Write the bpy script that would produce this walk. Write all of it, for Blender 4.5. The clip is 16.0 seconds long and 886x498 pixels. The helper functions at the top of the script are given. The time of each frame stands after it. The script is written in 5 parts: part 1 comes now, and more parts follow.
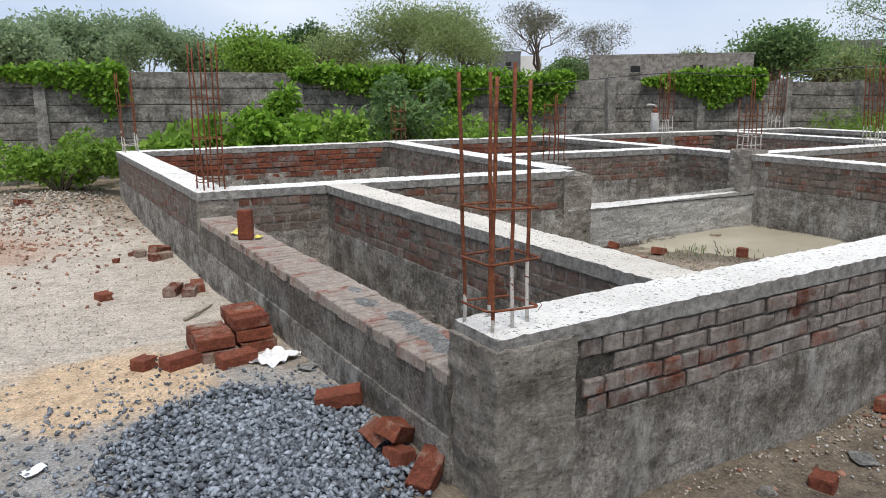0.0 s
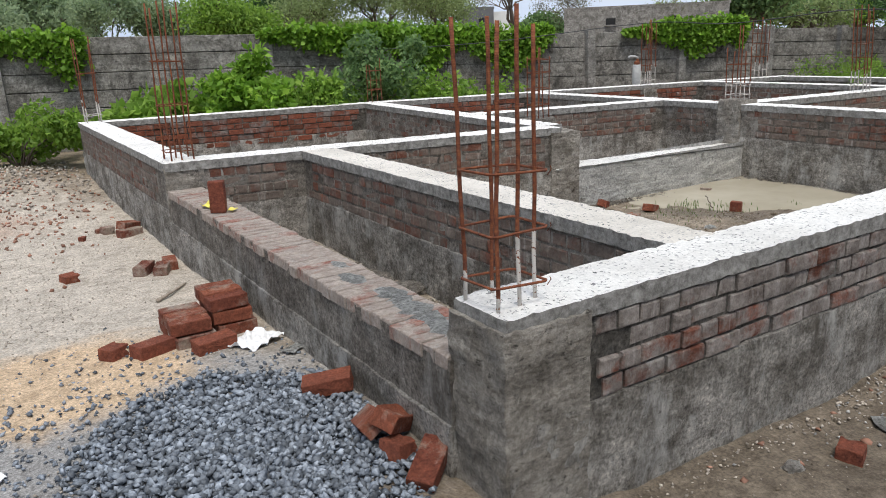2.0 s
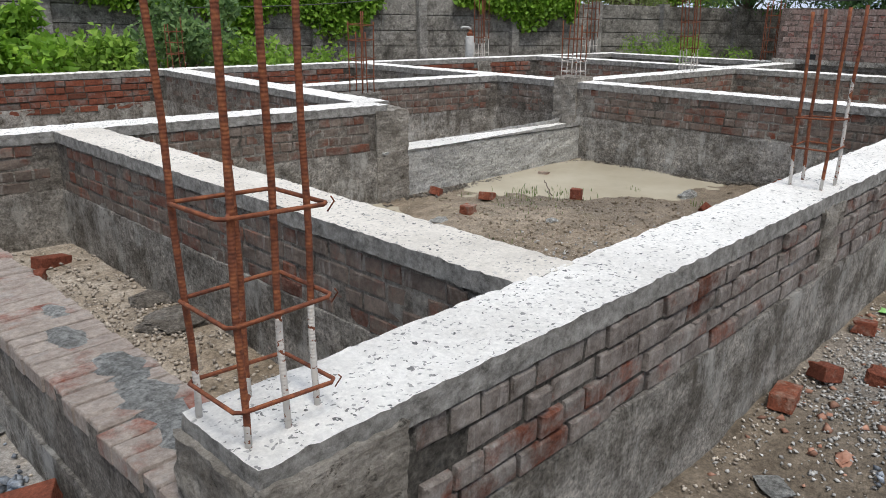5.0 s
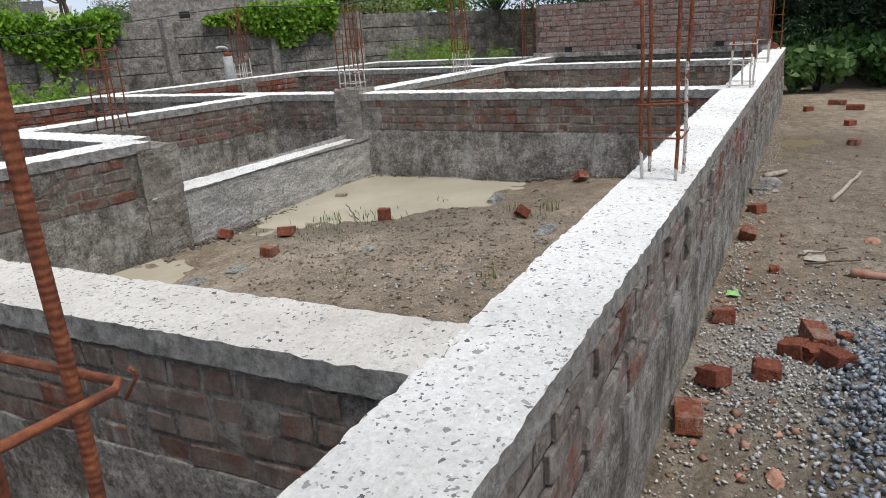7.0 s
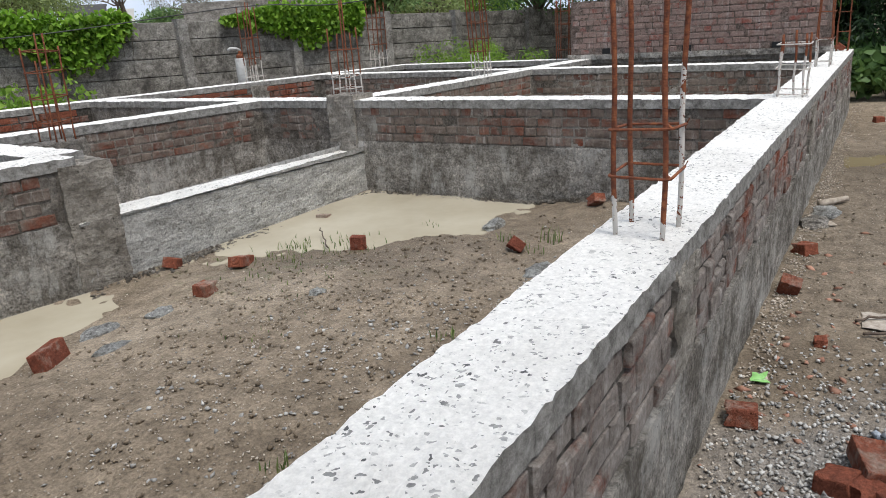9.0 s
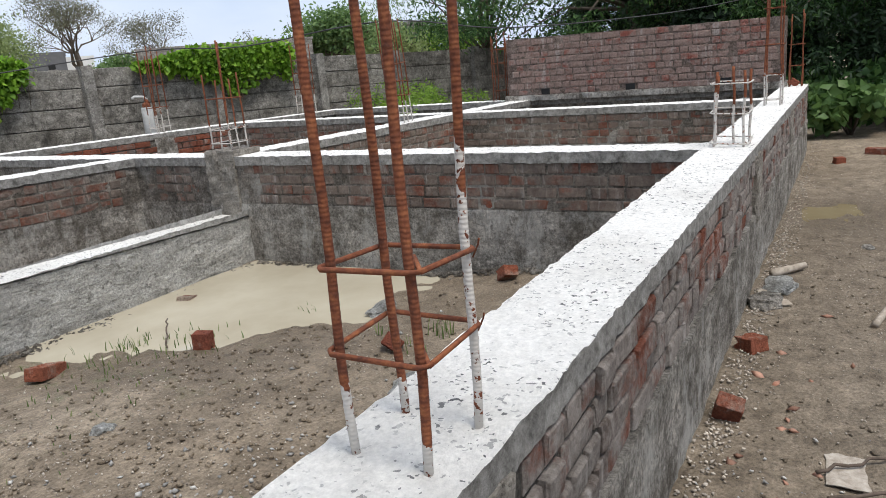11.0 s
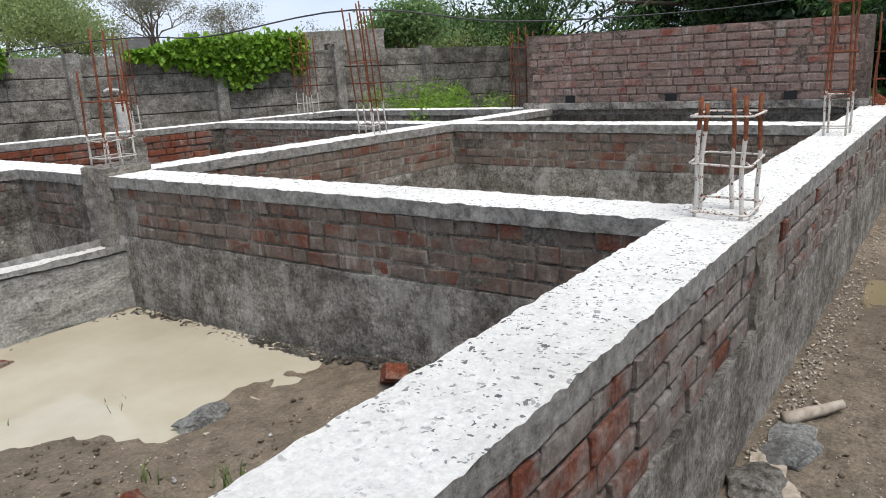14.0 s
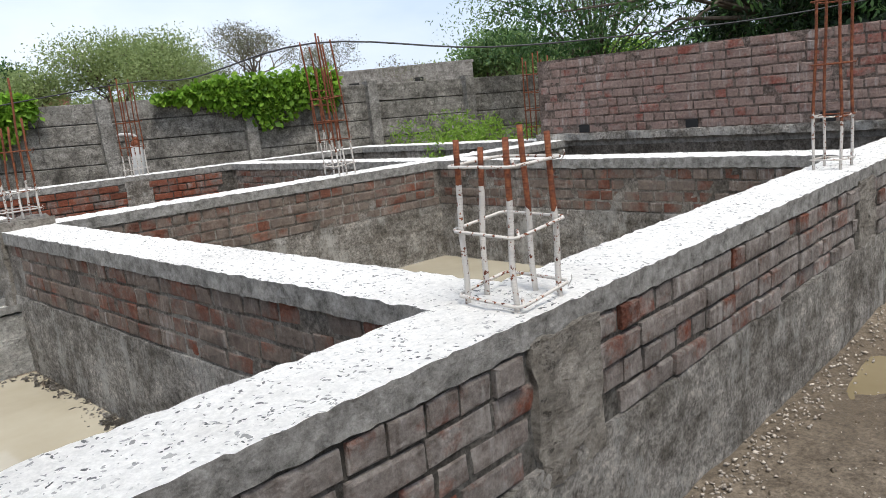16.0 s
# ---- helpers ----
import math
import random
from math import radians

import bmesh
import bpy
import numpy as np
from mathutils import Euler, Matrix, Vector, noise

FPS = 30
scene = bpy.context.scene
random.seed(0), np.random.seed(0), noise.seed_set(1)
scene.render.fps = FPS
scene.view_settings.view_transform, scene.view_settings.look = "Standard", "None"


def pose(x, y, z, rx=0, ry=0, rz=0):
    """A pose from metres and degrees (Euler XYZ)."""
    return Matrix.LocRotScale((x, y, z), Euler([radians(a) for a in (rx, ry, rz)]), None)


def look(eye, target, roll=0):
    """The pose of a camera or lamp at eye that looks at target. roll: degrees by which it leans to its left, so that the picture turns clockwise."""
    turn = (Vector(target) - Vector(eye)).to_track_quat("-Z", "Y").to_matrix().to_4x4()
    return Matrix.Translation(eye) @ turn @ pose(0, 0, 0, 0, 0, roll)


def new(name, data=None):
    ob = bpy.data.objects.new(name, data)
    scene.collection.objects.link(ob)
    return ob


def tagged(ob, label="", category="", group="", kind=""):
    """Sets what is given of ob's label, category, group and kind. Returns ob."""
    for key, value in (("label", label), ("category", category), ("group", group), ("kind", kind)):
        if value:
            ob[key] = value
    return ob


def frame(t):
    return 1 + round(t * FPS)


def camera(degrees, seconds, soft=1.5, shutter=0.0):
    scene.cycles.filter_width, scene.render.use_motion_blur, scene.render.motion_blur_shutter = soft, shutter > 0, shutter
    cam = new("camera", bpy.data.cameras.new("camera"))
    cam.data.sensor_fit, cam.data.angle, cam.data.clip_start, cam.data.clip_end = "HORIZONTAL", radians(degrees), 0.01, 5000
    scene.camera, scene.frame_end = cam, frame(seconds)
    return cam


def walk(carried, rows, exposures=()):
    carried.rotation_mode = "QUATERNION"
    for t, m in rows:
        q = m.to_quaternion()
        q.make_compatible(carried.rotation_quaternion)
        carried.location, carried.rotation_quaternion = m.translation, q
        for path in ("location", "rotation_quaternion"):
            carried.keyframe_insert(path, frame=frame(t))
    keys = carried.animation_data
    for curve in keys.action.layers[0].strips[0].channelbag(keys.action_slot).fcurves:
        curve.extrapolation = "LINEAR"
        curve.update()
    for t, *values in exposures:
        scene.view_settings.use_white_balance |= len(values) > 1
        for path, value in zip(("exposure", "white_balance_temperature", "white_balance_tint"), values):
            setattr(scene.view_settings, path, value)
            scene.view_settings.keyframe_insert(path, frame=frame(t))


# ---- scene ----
cam = camera(62.2, 16.0, soft=0.9)
PATH = [
    (0, (-1.451, -2.169, 1.672), (-0.455, -0.491, 1.237), -0.5),
    (0.5, (-1.453, -2.162, 1.67), (-0.45, -0.49, 1.226), -0.3),
    (1, (-1.471, -2.112, 1.669), (-0.418, -0.474, 1.209), -0.6),
    (1.5, (-1.474, -2.027, 1.654), (-0.387, -0.428, 1.143), -1.0),
    (2, (-1.34, -1.865, 1.639), (-0.311, -0.237, 1.1), -2.2),
    (2.5, (-1.221, -1.673, 1.623), (-0.279, 0.011, 1.099), -2.4),
    (3, (-1.106, -1.464, 1.595), (-0.11, 0.166, 1.003), -1.2),
    (3.5, (-1.004, -1.31, 1.587), (0.095, 0.234, 0.947), -1.1),
    (4, (-0.865, -1.237, 1.585), (0.336, 0.233, 0.956), -2.0),
    (4.5, (-0.686, -1.211, 1.592), (0.598, 0.207, 1.011), -0.8),
    (4.7, (-0.629, -1.194, 1.589), (0.679, 0.196, 0.992), -0.1),
    (6.8, (-0.207, -0.563, 1.525), (1.455, 0.368, 0.915), -3.9),
    (7, (-0.117, -0.516, 1.508), (1.580, 0.357, 0.908), -3.6),
    (7.5, (0.155, -0.439, 1.517), (1.935, 0.282, 0.961), -1.6),
    (8, (0.472, -0.432, 1.468), (2.231, 0.378, 0.971), -1.9),
    (8.2, (0.586, -0.476, 1.455), (2.318, 0.377, 0.933), -2.2),
    (10.3, (1.865, -0.57, 1.371), (3.42, 0.55, 0.798), -4.9),
    (10.5, (2.011, -0.568, 1.36), (3.599, 0.474, 0.733), -4.5),
    (11, (2.33, -0.558, 1.39), (4.014, 0.401, 0.898), -4.8),
    (11.5, (2.718, -0.546, 1.393), (4.448, 0.398, 1.054), -3.3),
    (12, (3.035, -0.51, 1.356), (4.748, 0.43, 0.927), -4.2),
    (12.5, (3.352, -0.521, 1.342), (5.035, 0.479, 0.932), -3.5),
    (13, (3.728, -0.615, 1.34), (5.337, 0.504, 0.937), -2.9),
    (13.5, (3.985, -0.649, 1.369), (5.57, 0.503, 0.972), -2.7),
    (14, (4.281, -0.658, 1.373), (5.847, 0.485, 0.881), -3.2),
    (14.5, (4.591, -0.754, 1.349), (6.159, 0.413, 0.923), -4.9),
    (15, (4.956, -0.922, 1.363), (6.419, 0.375, 0.94), -5.7),
    (15.5, (5.315, -1.039, 1.331), (6.728, 0.295, 0.856), -2.7),
    (16, (5.637, -1.162, 1.304), (7.028, 0.219, 0.909), -5.5),
]
EXPOSURES = [(0, 0.14), (4.5, 0.16), (7.0, 0.16), (8.0, 0.22), (11.0, 0.25), (12.5, 0.28), (14.5, 0.36), (15.5, 0.44), (16, 0.40)]
walk(cam, [(t, look(eye, target, roll)) for t, eye, target, roll in PATH], EXPOSURES)

# ---- light: bright overcast monsoon sky ----
world = bpy.data.worlds.new("overcast_sky")
scene.world = world
world.use_nodes = True
SUN_EL, SUN_AZ = radians(67), radians(200)
wn, wl = world.node_tree.nodes, world.node_tree.links
wn.clear()
sky = wn.new("ShaderNodeTexSky")
sky.sky_type, sky.sun_disc, sky.sun_elevation, sky.sun_rotation = "NISHITA", False, SUN_EL, SUN_AZ
sky.air_density, sky.dust_density = 1.0, 4.0
wtc = wn.new("ShaderNodeTexCoord")
wmap = wn.new("ShaderNodeMapping")
wmap.inputs["Scale"].default_value = (1.0, 1.0, 2.6)
wnoise = wn.new("ShaderNodeTexNoise")
wnoise.inputs["Scale"].default_value, wnoise.inputs["Detail"].default_value = 2.2, 6.0
wramp = wn.new("ShaderNodeValToRGB")
wramp.color_ramp.elements[0].position, wramp.color_ramp.elements[0].color = 0.30, (5.3, 6.6, 8.9, 1)
wramp.color_ramp.elements[1].position, wramp.color_ramp.elements[1].color = 0.68, (8.8, 9.5, 10.7, 1)
wmix = wn.new("ShaderNodeMixRGB")
wmix.inputs["Fac"].default_value = 0.86
wbg = wn.new("ShaderNodeBackground")
wbg.inputs["Strength"].default_value = 0.098
wout = wn.new("ShaderNodeOutputWorld")
wl.new(wtc.outputs["Generated"], wmap.inputs["Vector"])
wl.new(wmap.outputs["Vector"], wnoise.inputs["Vector"])
wl.new(wnoise.outputs["Fac"], wramp.inputs["Fac"])
wl.new(sky.outputs["Color"], wmix.inputs["Color1"])
wl.new(wramp.outputs["Color"], wmix.inputs["Color2"])
wl.new(wmix.outputs["Color"], wbg.inputs["Color"])
wl.new(wbg.outputs["Background"], wout.inputs["Surface"])
sun = new("sun", bpy.data.lights.new("sun", "SUN"))
sun.data.energy, sun.data.angle, sun.data.color = 2.75, radians(20), (1.0, 0.955, 0.88)
SUN_DIR = Vector((math.sin(SUN_AZ) * math.cos(SUN_EL), math.cos(SUN_AZ) * math.cos(SUN_EL), math.sin(SUN_EL)))
sun.matrix_world = look(SUN_DIR * 40, (0, 0, 0))

# ---- materials ----
def ramp(nt, fac, stops):
    r = nt.nodes.new("ShaderNodeValToRGB")
    el = r.color_ramp.elements
    while len(el) < len(stops):
        el.new(0.5)
    for e, (p, c) in zip(el, stops):
        e.position, e.color = p, (*c, 1) if len(c) == 3 else c
    nt.links.new(fac, r.inputs["Fac"])
    return r.outputs["Color"]


def noise_tex(nt, vec, scale, detail=6.0, rough=0.6, stretch=None):
    if stretch:
        m = nt.nodes.new("ShaderNodeMapping")
        m.inputs["Scale"].default_value = stretch
        nt.links.new(vec, m.inputs["Vector"])
        vec = m.outputs["Vector"]
    n = nt.nodes.new("ShaderNodeTexNoise")
    n.inputs["Scale"].default_value, n.inputs["Detail"].default_value, n.inputs["Roughness"].default_value = scale, detail, rough
    nt.links.new(vec, n.inputs["Vector"])
    return n.outputs["Fac"]


def mixed(nt, fac, a, b, mode="MIX"):
    m = nt.nodes.new("ShaderNodeMixRGB")
    m.blend_type = mode
    for sock, v in ((m.inputs["Fac"], fac), (m.inputs["Color1"], a), (m.inputs["Color2"], b)):
        if isinstance(v, (int, float)):
            sock.default_value = v
        elif isinstance(v, tuple):
            sock.default_value = (*v, 1)
        else:
            nt.links.new(v, sock)
    return m.outputs["Color"]


def calc(nt, op, a, b=0.0):
    m = nt.nodes.new("ShaderNodeMath")
    m.operation = op
    for sock, v in zip(m.inputs, (a, b)):
        if isinstance(v, (int, float)):
            sock.default_value = v
        else:
            nt.links.new(v, sock)
    return m.outputs[0]


def start(name):
    m = bpy.data.materials.new(name)
    m.use_nodes = True
    nt = m.node_tree
    b = nt.nodes["Principled BSDF"]
    pos = nt.nodes.new("ShaderNodeNewGeometry").outputs["Position"]
    return m, nt, b, pos


def bumpy(nt, b, height, strength=0.5, dist=0.01):
    n = nt.nodes.new("ShaderNodeBump")
    n.inputs["Strength"].default_value, n.inputs["Distance"].default_value = strength, dist
    nt.links.new(height, n.inputs["Height"])
    nt.links.new(n.outputs["Normal"], b.inputs["Normal"])


def finish(nt, b, col, rough=0.9, spec=0.3):
    nt.links.new(col, b.inputs["Base Color"])
    b.inputs["Roughness"].default_value = rough
    b.inputs["Specular IOR Level"].default_value = spec


def cement(name, dark, light, streak=0.5, stain=(0.10, 0.09, 0.075), white=(0.55, 0.55, 0.52), bump=0.7):
    """Cement skin: grey with blotches, upright lime streaks and dark damp stains."""
    m, nt, b, pos = start(name)
    big = noise_tex(nt, pos, 2.8, 9, 0.7, (1, 1, 1.4))
    fine = noise_tex(nt, pos, 55, 5, 0.7)
    col = ramp(nt, big, [(0.40, dark), (0.60, light)])
    grit = noise_tex(nt, pos, 17, 9, 0.8)
    col = mixed(nt, 0.8, col, ramp(nt, grit, [(0.35, (0.36, 0.35, 0.33)), (0.5, (1.0, 1.0, 1.0)), (0.66, (1.6, 1.6, 1.6))]), "MULTIPLY")
    col = mixed(nt, 0.85, col, ramp(nt, fine, [(0.34, (0.4, 0.4, 0.4)), (0.66, (1.55, 1.55, 1.55))]), "MULTIPLY")
    run = noise_tex(nt, pos, 4.2, 9, 0.74, (1, 1, 0.5))
    col = mixed(nt, calc(nt, "MULTIPLY", ramp(nt, run, [(0.52, (0, 0, 0)), (0.64, (1, 1, 1))]), streak * 0.85), col, white)
    drip = noise_tex(nt, pos, 12, 8, 0.72, (1, 1, 0.3))
    col = mixed(nt, calc(nt, "MULTIPLY", ramp(nt, drip, [(0.57, (0, 0, 0)), (0.68, (1, 1, 1))]), 0.6), col, stain)
    lay = nt.nodes.new("ShaderNodeTexWave")
    lay.bands_direction = "Z"
    lay.inputs["Scale"].default_value, lay.inputs["Distortion"].default_value, lay.inputs["Detail"].default_value, lay.inputs["Detail Scale"].default_value = 2.3, 5.0, 6.0, 1.3
    nt.links.new(pos, lay.inputs["Vector"])
    col = mixed(nt, calc(nt, "MULTIPLY", ramp(nt, lay.outputs["Fac"], [(0.02, (1, 1, 1)), (0.14, (0, 0, 0))]), 0.18), col, stain)
    pit = ramp(nt, noise_tex(nt, pos, 24, 7, 0.8, (1, 1, 1.5)), [(0.36, (1, 1, 1)), (0.42, (0, 0, 0))])
    col = mixed(nt, calc(nt, "MULTIPLY", pit, 0.7), col, tuple(c * 0.6 for c in stain))
    damp = noise_tex(nt, pos, 4.5, 7, 0.7, (1, 1, 0.5))
    col = mixed(nt, calc(nt, "MULTIPLY", ramp(nt, damp, [(0.56, (0, 0, 0)), (0.68, (1, 1, 1))]), 0.75), col, stain)
    finish(nt, b, col, 0.92, 0.25)
    bumpy(nt, b, calc(nt, "ADD", calc(nt, "ADD", noise_tex(nt, pos, 13, 9, 0.82), calc(nt, "MULTIPLY", run, 0.6)), calc(nt, "MULTIPLY", lay.outputs["Fac"], 0.04)), min(1.0, bump * 1.5), 0.085)
    return m


def board_cement(name, dark, light, pit=0.8):
    """Cast concrete with level pour lines, ragged pits and pale laitance."""
    m, nt, b, pos = start(name)
    big = noise_tex(nt, pos, 5, 8, 0.7, (1, 1, 1.6))
    lay = noise_tex(nt, pos, 7, 9, 0.75, (0.45, 0.45, 1.9))
    grit = noise_tex(nt, pos, 48, 7, 0.8)
    col = ramp(nt, big, [(0.34, dark), (0.62, light)])
    col = mixed(nt, 0.6, col, ramp(nt, lay, [(0.36, (0.5, 0.49, 0.47)), (0.5, (1.0, 1.0, 1.0)), (0.66, (1.35, 1.35, 1.35))]), "MULTIPLY")
    col = mixed(nt, 0.8, col, ramp(nt, grit, [(0.32, (0.4, 0.39, 0.38)), (0.68, (1.5, 1.5, 1.48))]), "MULTIPLY")
    hole = ramp(nt, noise_tex(nt, pos, 20, 8, 0.8, (1, 1, 1.5)), [(0.36, (1, 1, 1)), (0.42, (0, 0, 0))])
    col = mixed(nt, calc(nt, "MULTIPLY", hole, pit), col, tuple(c * 0.35 for c in dark))
    finish(nt, b, col, 0.93, 0.22)
    h = calc(nt, "SUBTRACT", calc(nt, "ADD", calc(nt, "MULTIPLY", grit, 0.6), calc(nt, "MULTIPLY", lay, 1.3)), calc(nt, "MULTIPLY", hole, 0.7))
    bumpy(nt, b, h, 1.0, 0.05)
    return m


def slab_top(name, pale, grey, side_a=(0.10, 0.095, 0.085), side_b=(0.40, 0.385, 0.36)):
    """Pale cement screed with dark stone chips showing in it."""
    m, nt, b, pos = start(name)
    big = noise_tex(nt, pos, 1.7, 8, 0.65)
    col = ramp(nt, big, [(0.30, grey), (0.56, pale)])
    v = nt.nodes.new("ShaderNodeTexVoronoi")
    v.inputs["Scale"].default_value = 60
    warp = nt.nodes.new("ShaderNodeTexNoise")
    warp.inputs["Scale"].default_value = 42
    nt.links.new(pos, warp.inputs["Vector"])
    add = nt.nodes.new("ShaderNodeVectorMath")
    add.operation = "MULTIPLY_ADD"
    nt.links.new(warp.outputs["Color"], add.inputs[0])
    add.inputs[1].default_value = (0.045, 0.045, 0.045)
    nt.links.new(pos, add.inputs[2])
    nt.links.new(add.outputs[0], v.inputs["Vector"])
    sep = nt.nodes.new("ShaderNodeSeparateColor")
    nt.links.new(v.outputs["Color"], sep.inputs["Color"])
    chip = calc(nt, "MULTIPLY", calc(nt, "LESS_THAN", v.outputs["Distance"], calc(nt, "MULTIPLY", sep.outputs[2], 0.52)), calc(nt, "GREATER_THAN", sep.outputs[0], 0.40))
    patch = ramp(nt, noise_tex(nt, pos, 3.1, 5, 0.6), [(0.34, (0, 0, 0)), (0.50, (1, 1, 1))])
    chip = calc(nt, "MULTIPLY", chip, patch)
    col = mixed(nt, chip, col, ramp(nt, sep.outputs[1], [(0.1, (0.13, 0.13, 0.13)), (0.9, (0.48, 0.47, 0.45))]))
    fine = noise_tex(nt, pos, 70, 5, 0.7)
    col = mixed(nt, 0.4, col, ramp(nt, fine, [(0.32, (0.55, 0.55, 0.55)), (0.66, (1.2, 1.2, 1.2))]), "MULTIPLY")
    # side faces take a darker mottled grey, upward faces the pale screed
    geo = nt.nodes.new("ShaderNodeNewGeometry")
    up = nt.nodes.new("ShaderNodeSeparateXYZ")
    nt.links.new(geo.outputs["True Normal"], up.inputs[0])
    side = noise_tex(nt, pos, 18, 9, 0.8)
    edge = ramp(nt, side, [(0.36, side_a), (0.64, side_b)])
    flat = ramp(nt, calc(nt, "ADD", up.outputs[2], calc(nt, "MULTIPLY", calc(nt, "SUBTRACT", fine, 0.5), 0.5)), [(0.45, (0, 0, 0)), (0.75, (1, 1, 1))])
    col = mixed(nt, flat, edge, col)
    finish(nt, b, col, 0.9, 0.3)
    h = calc(nt, "SUBTRACT", noise_tex(nt, pos, 38, 8, 0.75), calc(nt, "MULTIPLY", chip, 0.25))
    bumpy(nt, b, h, 1.0, 0.02)
    return m


def brickish(name, smear, tones, grey_a=(0.17, 0.155, 0.135), grey_b=(0.32, 0.30, 0.27), rough=0.9):
    """Burnt clay with cement slurry smeared over part of it. smear: 0 bare to 1 all covered."""
    m, nt, b, pos = start(name)
    info = nt.nodes.new("ShaderNodeObjectInfo")
    rnd = info.outputs["Random"]
    col = ramp(nt, rnd, [(i / max(1, len(tones) - 1), c) for i, c in enumerate(tones)])
    grain = noise_tex(nt, pos, 60, 6, 0.7)
    blot = noise_tex(nt, pos, 11, 6, 0.65)
    col = mixed(nt, 0.8, col, ramp(nt, grain, [(0.3, (0.5, 0.47, 0.45)), (0.7, (1.4, 1.38, 1.35))]), "MULTIPLY")
    col = mixed(nt, 0.5, col, ramp(nt, blot, [(0.3, (0.6, 0.55, 0.55)), (0.7, (1.25, 1.2, 1.1))]), "MULTIPLY")
    grey = ramp(nt, noise_tex(nt, pos, 8, 9, 0.8), [(0.36, grey_a), (0.64, grey_b)])
    run = ramp(nt, noise_tex(nt, pos, 13, 5, 0.7, (1, 1, 0.13)), [(0.56, (0, 0, 0)), (0.66, (1, 1, 1))])
    grey = mixed(nt, calc(nt, "MULTIPLY", run, 0.6), grey, (0.46, 0.44, 0.41))
    cover = calc(nt, "ADD", noise_tex(nt, pos, 5.5, 8, 0.72), calc(nt, "MULTIPLY", calc(nt, "SUBTRACT", rnd, 0.5), 0.22))
    edge = 1.0 - smear
    fac = ramp(nt, cover, [(max(0.02, 0.25 + 0.5 * edge - 0.08), (0, 0, 0)), (min(0.98, 0.25 + 0.5 * edge + 0.08), (1, 1, 1))])
    col = mixed(nt, calc(nt, "MULTIPLY", fac, 0.9 if smear > 0.05 else 0.5), col, grey)
    crust = ramp(nt, noise_tex(nt, pos, 38, 8, 0.8), [(0.33, (0.55, 0.54, 0.53)), (0.5, (1.0, 1.0, 1.0)), (0.68, (1.45, 1.45, 1.45))])
    col = mixed(nt, 0.7, col, crust, "MULTIPLY")
    finish(nt, b, col, rough, 0.25)
    bumpy(nt, b, calc(nt, "ADD", grain, calc(nt, "MULTIPLY", noise_tex(nt, pos, 22, 9, 0.8), 1.5)), 0.9, 0.022)
    return m


def plain(name, c1, c2, scale=20, rough=0.8, bump=0.3, metal=0.0, dist=0.01, rand=0.0):
    m, nt, b, pos = start(name)
    n = noise_tex(nt, pos, scale, 6, 0.65)
    col = ramp(nt, n, [(0.32, c1), (0.68, c2)])
    if rand:
        isl = nt.nodes.new("ShaderNodeNewGeometry").outputs["Random Per Island"]
        col = mixed(nt, rand, col, ramp(nt, isl, [(0, (0.35, 0.35, 0.35)), (1, (1.7, 1.7, 1.7))]), "MULTIPLY")
    finish(nt, b, col, rough, 0.3)
    b.inputs["Metallic"].default_value = metal
    bumpy(nt, b, n, bump, dist)
    return m


def leafy(name, c1, c2, c3, glow=0.35):
    m, nt, b, pos = start(name)
    isl = nt.nodes.new("ShaderNodeNewGeometry").outputs["Random Per Island"]
    col = ramp(nt, isl, [(0.0, c1), (0.55, c2), (1.0, c3)])
    col = mixed(nt, 0.5, col, ramp(nt, noise_tex(nt, pos, 1.3, 4), [(0.3, (0.6, 0.62, 0.6)), (0.7, (1.3, 1.3, 1.2))]), "MULTIPLY")
    finish(nt, b, col, 0.55, 0.35)
    tr = nt.nodes.new("ShaderNodeBsdfTranslucent")
    nt.links.new(col, tr.inputs["Color"])
    mx = nt.nodes.new("ShaderNodeMixShader")
    mx.inputs[0].default_value = glow
    nt.links.new(b.outputs[0], mx.inputs[1])
    nt.links.new(tr.outputs[0], mx.inputs[2])
    nt.links.new(mx.outputs[0], nt.nodes["Material Output"].inputs["Surface"])
    return m


def rusty(name, coat):
    """Rusted deformed bar; coat: height up to which cement splashes cover it."""
    m, nt, b, pos = start(name)
    n = noise_tex(nt, pos, 45, 5, 0.7)
    col = ramp(nt, n, [(0.3, (0.065, 0.024, 0.015)), (0.5, (0.15, 0.047, 0.022)), (0.72, (0.28, 0.10, 0.04))])
    sep = nt.nodes.new("ShaderNodeSeparateXYZ")
    nt.links.new(pos, sep.inputs[0])
    wob = calc(nt, "ADD", sep.outputs[2], calc(nt, "MULTIPLY", noise_tex(nt, pos, 6, 4), -0.45))
    low = calc(nt, "LESS_THAN", wob, coat - 0.225)
    splash = calc(nt, "GREATER_THAN", noise_tex(nt, pos, 70, 3, 0.6), 0.40)
    col = mixed(nt, calc(nt, "MULTIPLY", low, splash), col, (0.50, 0.47, 0.43))
    finish(nt, b, col, 0.85, 0.3)
    wv = nt.nodes.new("ShaderNodeTexWave")
    wv.bands_direction = "Z"
    wv.inputs["Scale"].default_value, wv.inputs["Distortion"].default_value = 38, 3.0
    nt.links.new(pos, wv.inputs["Vector"])
    bumpy(nt, b, calc(nt, "ADD", calc(nt, "MULTIPLY", wv.outputs["Fac"], 0.5), n), 0.4, 0.003)
    return m


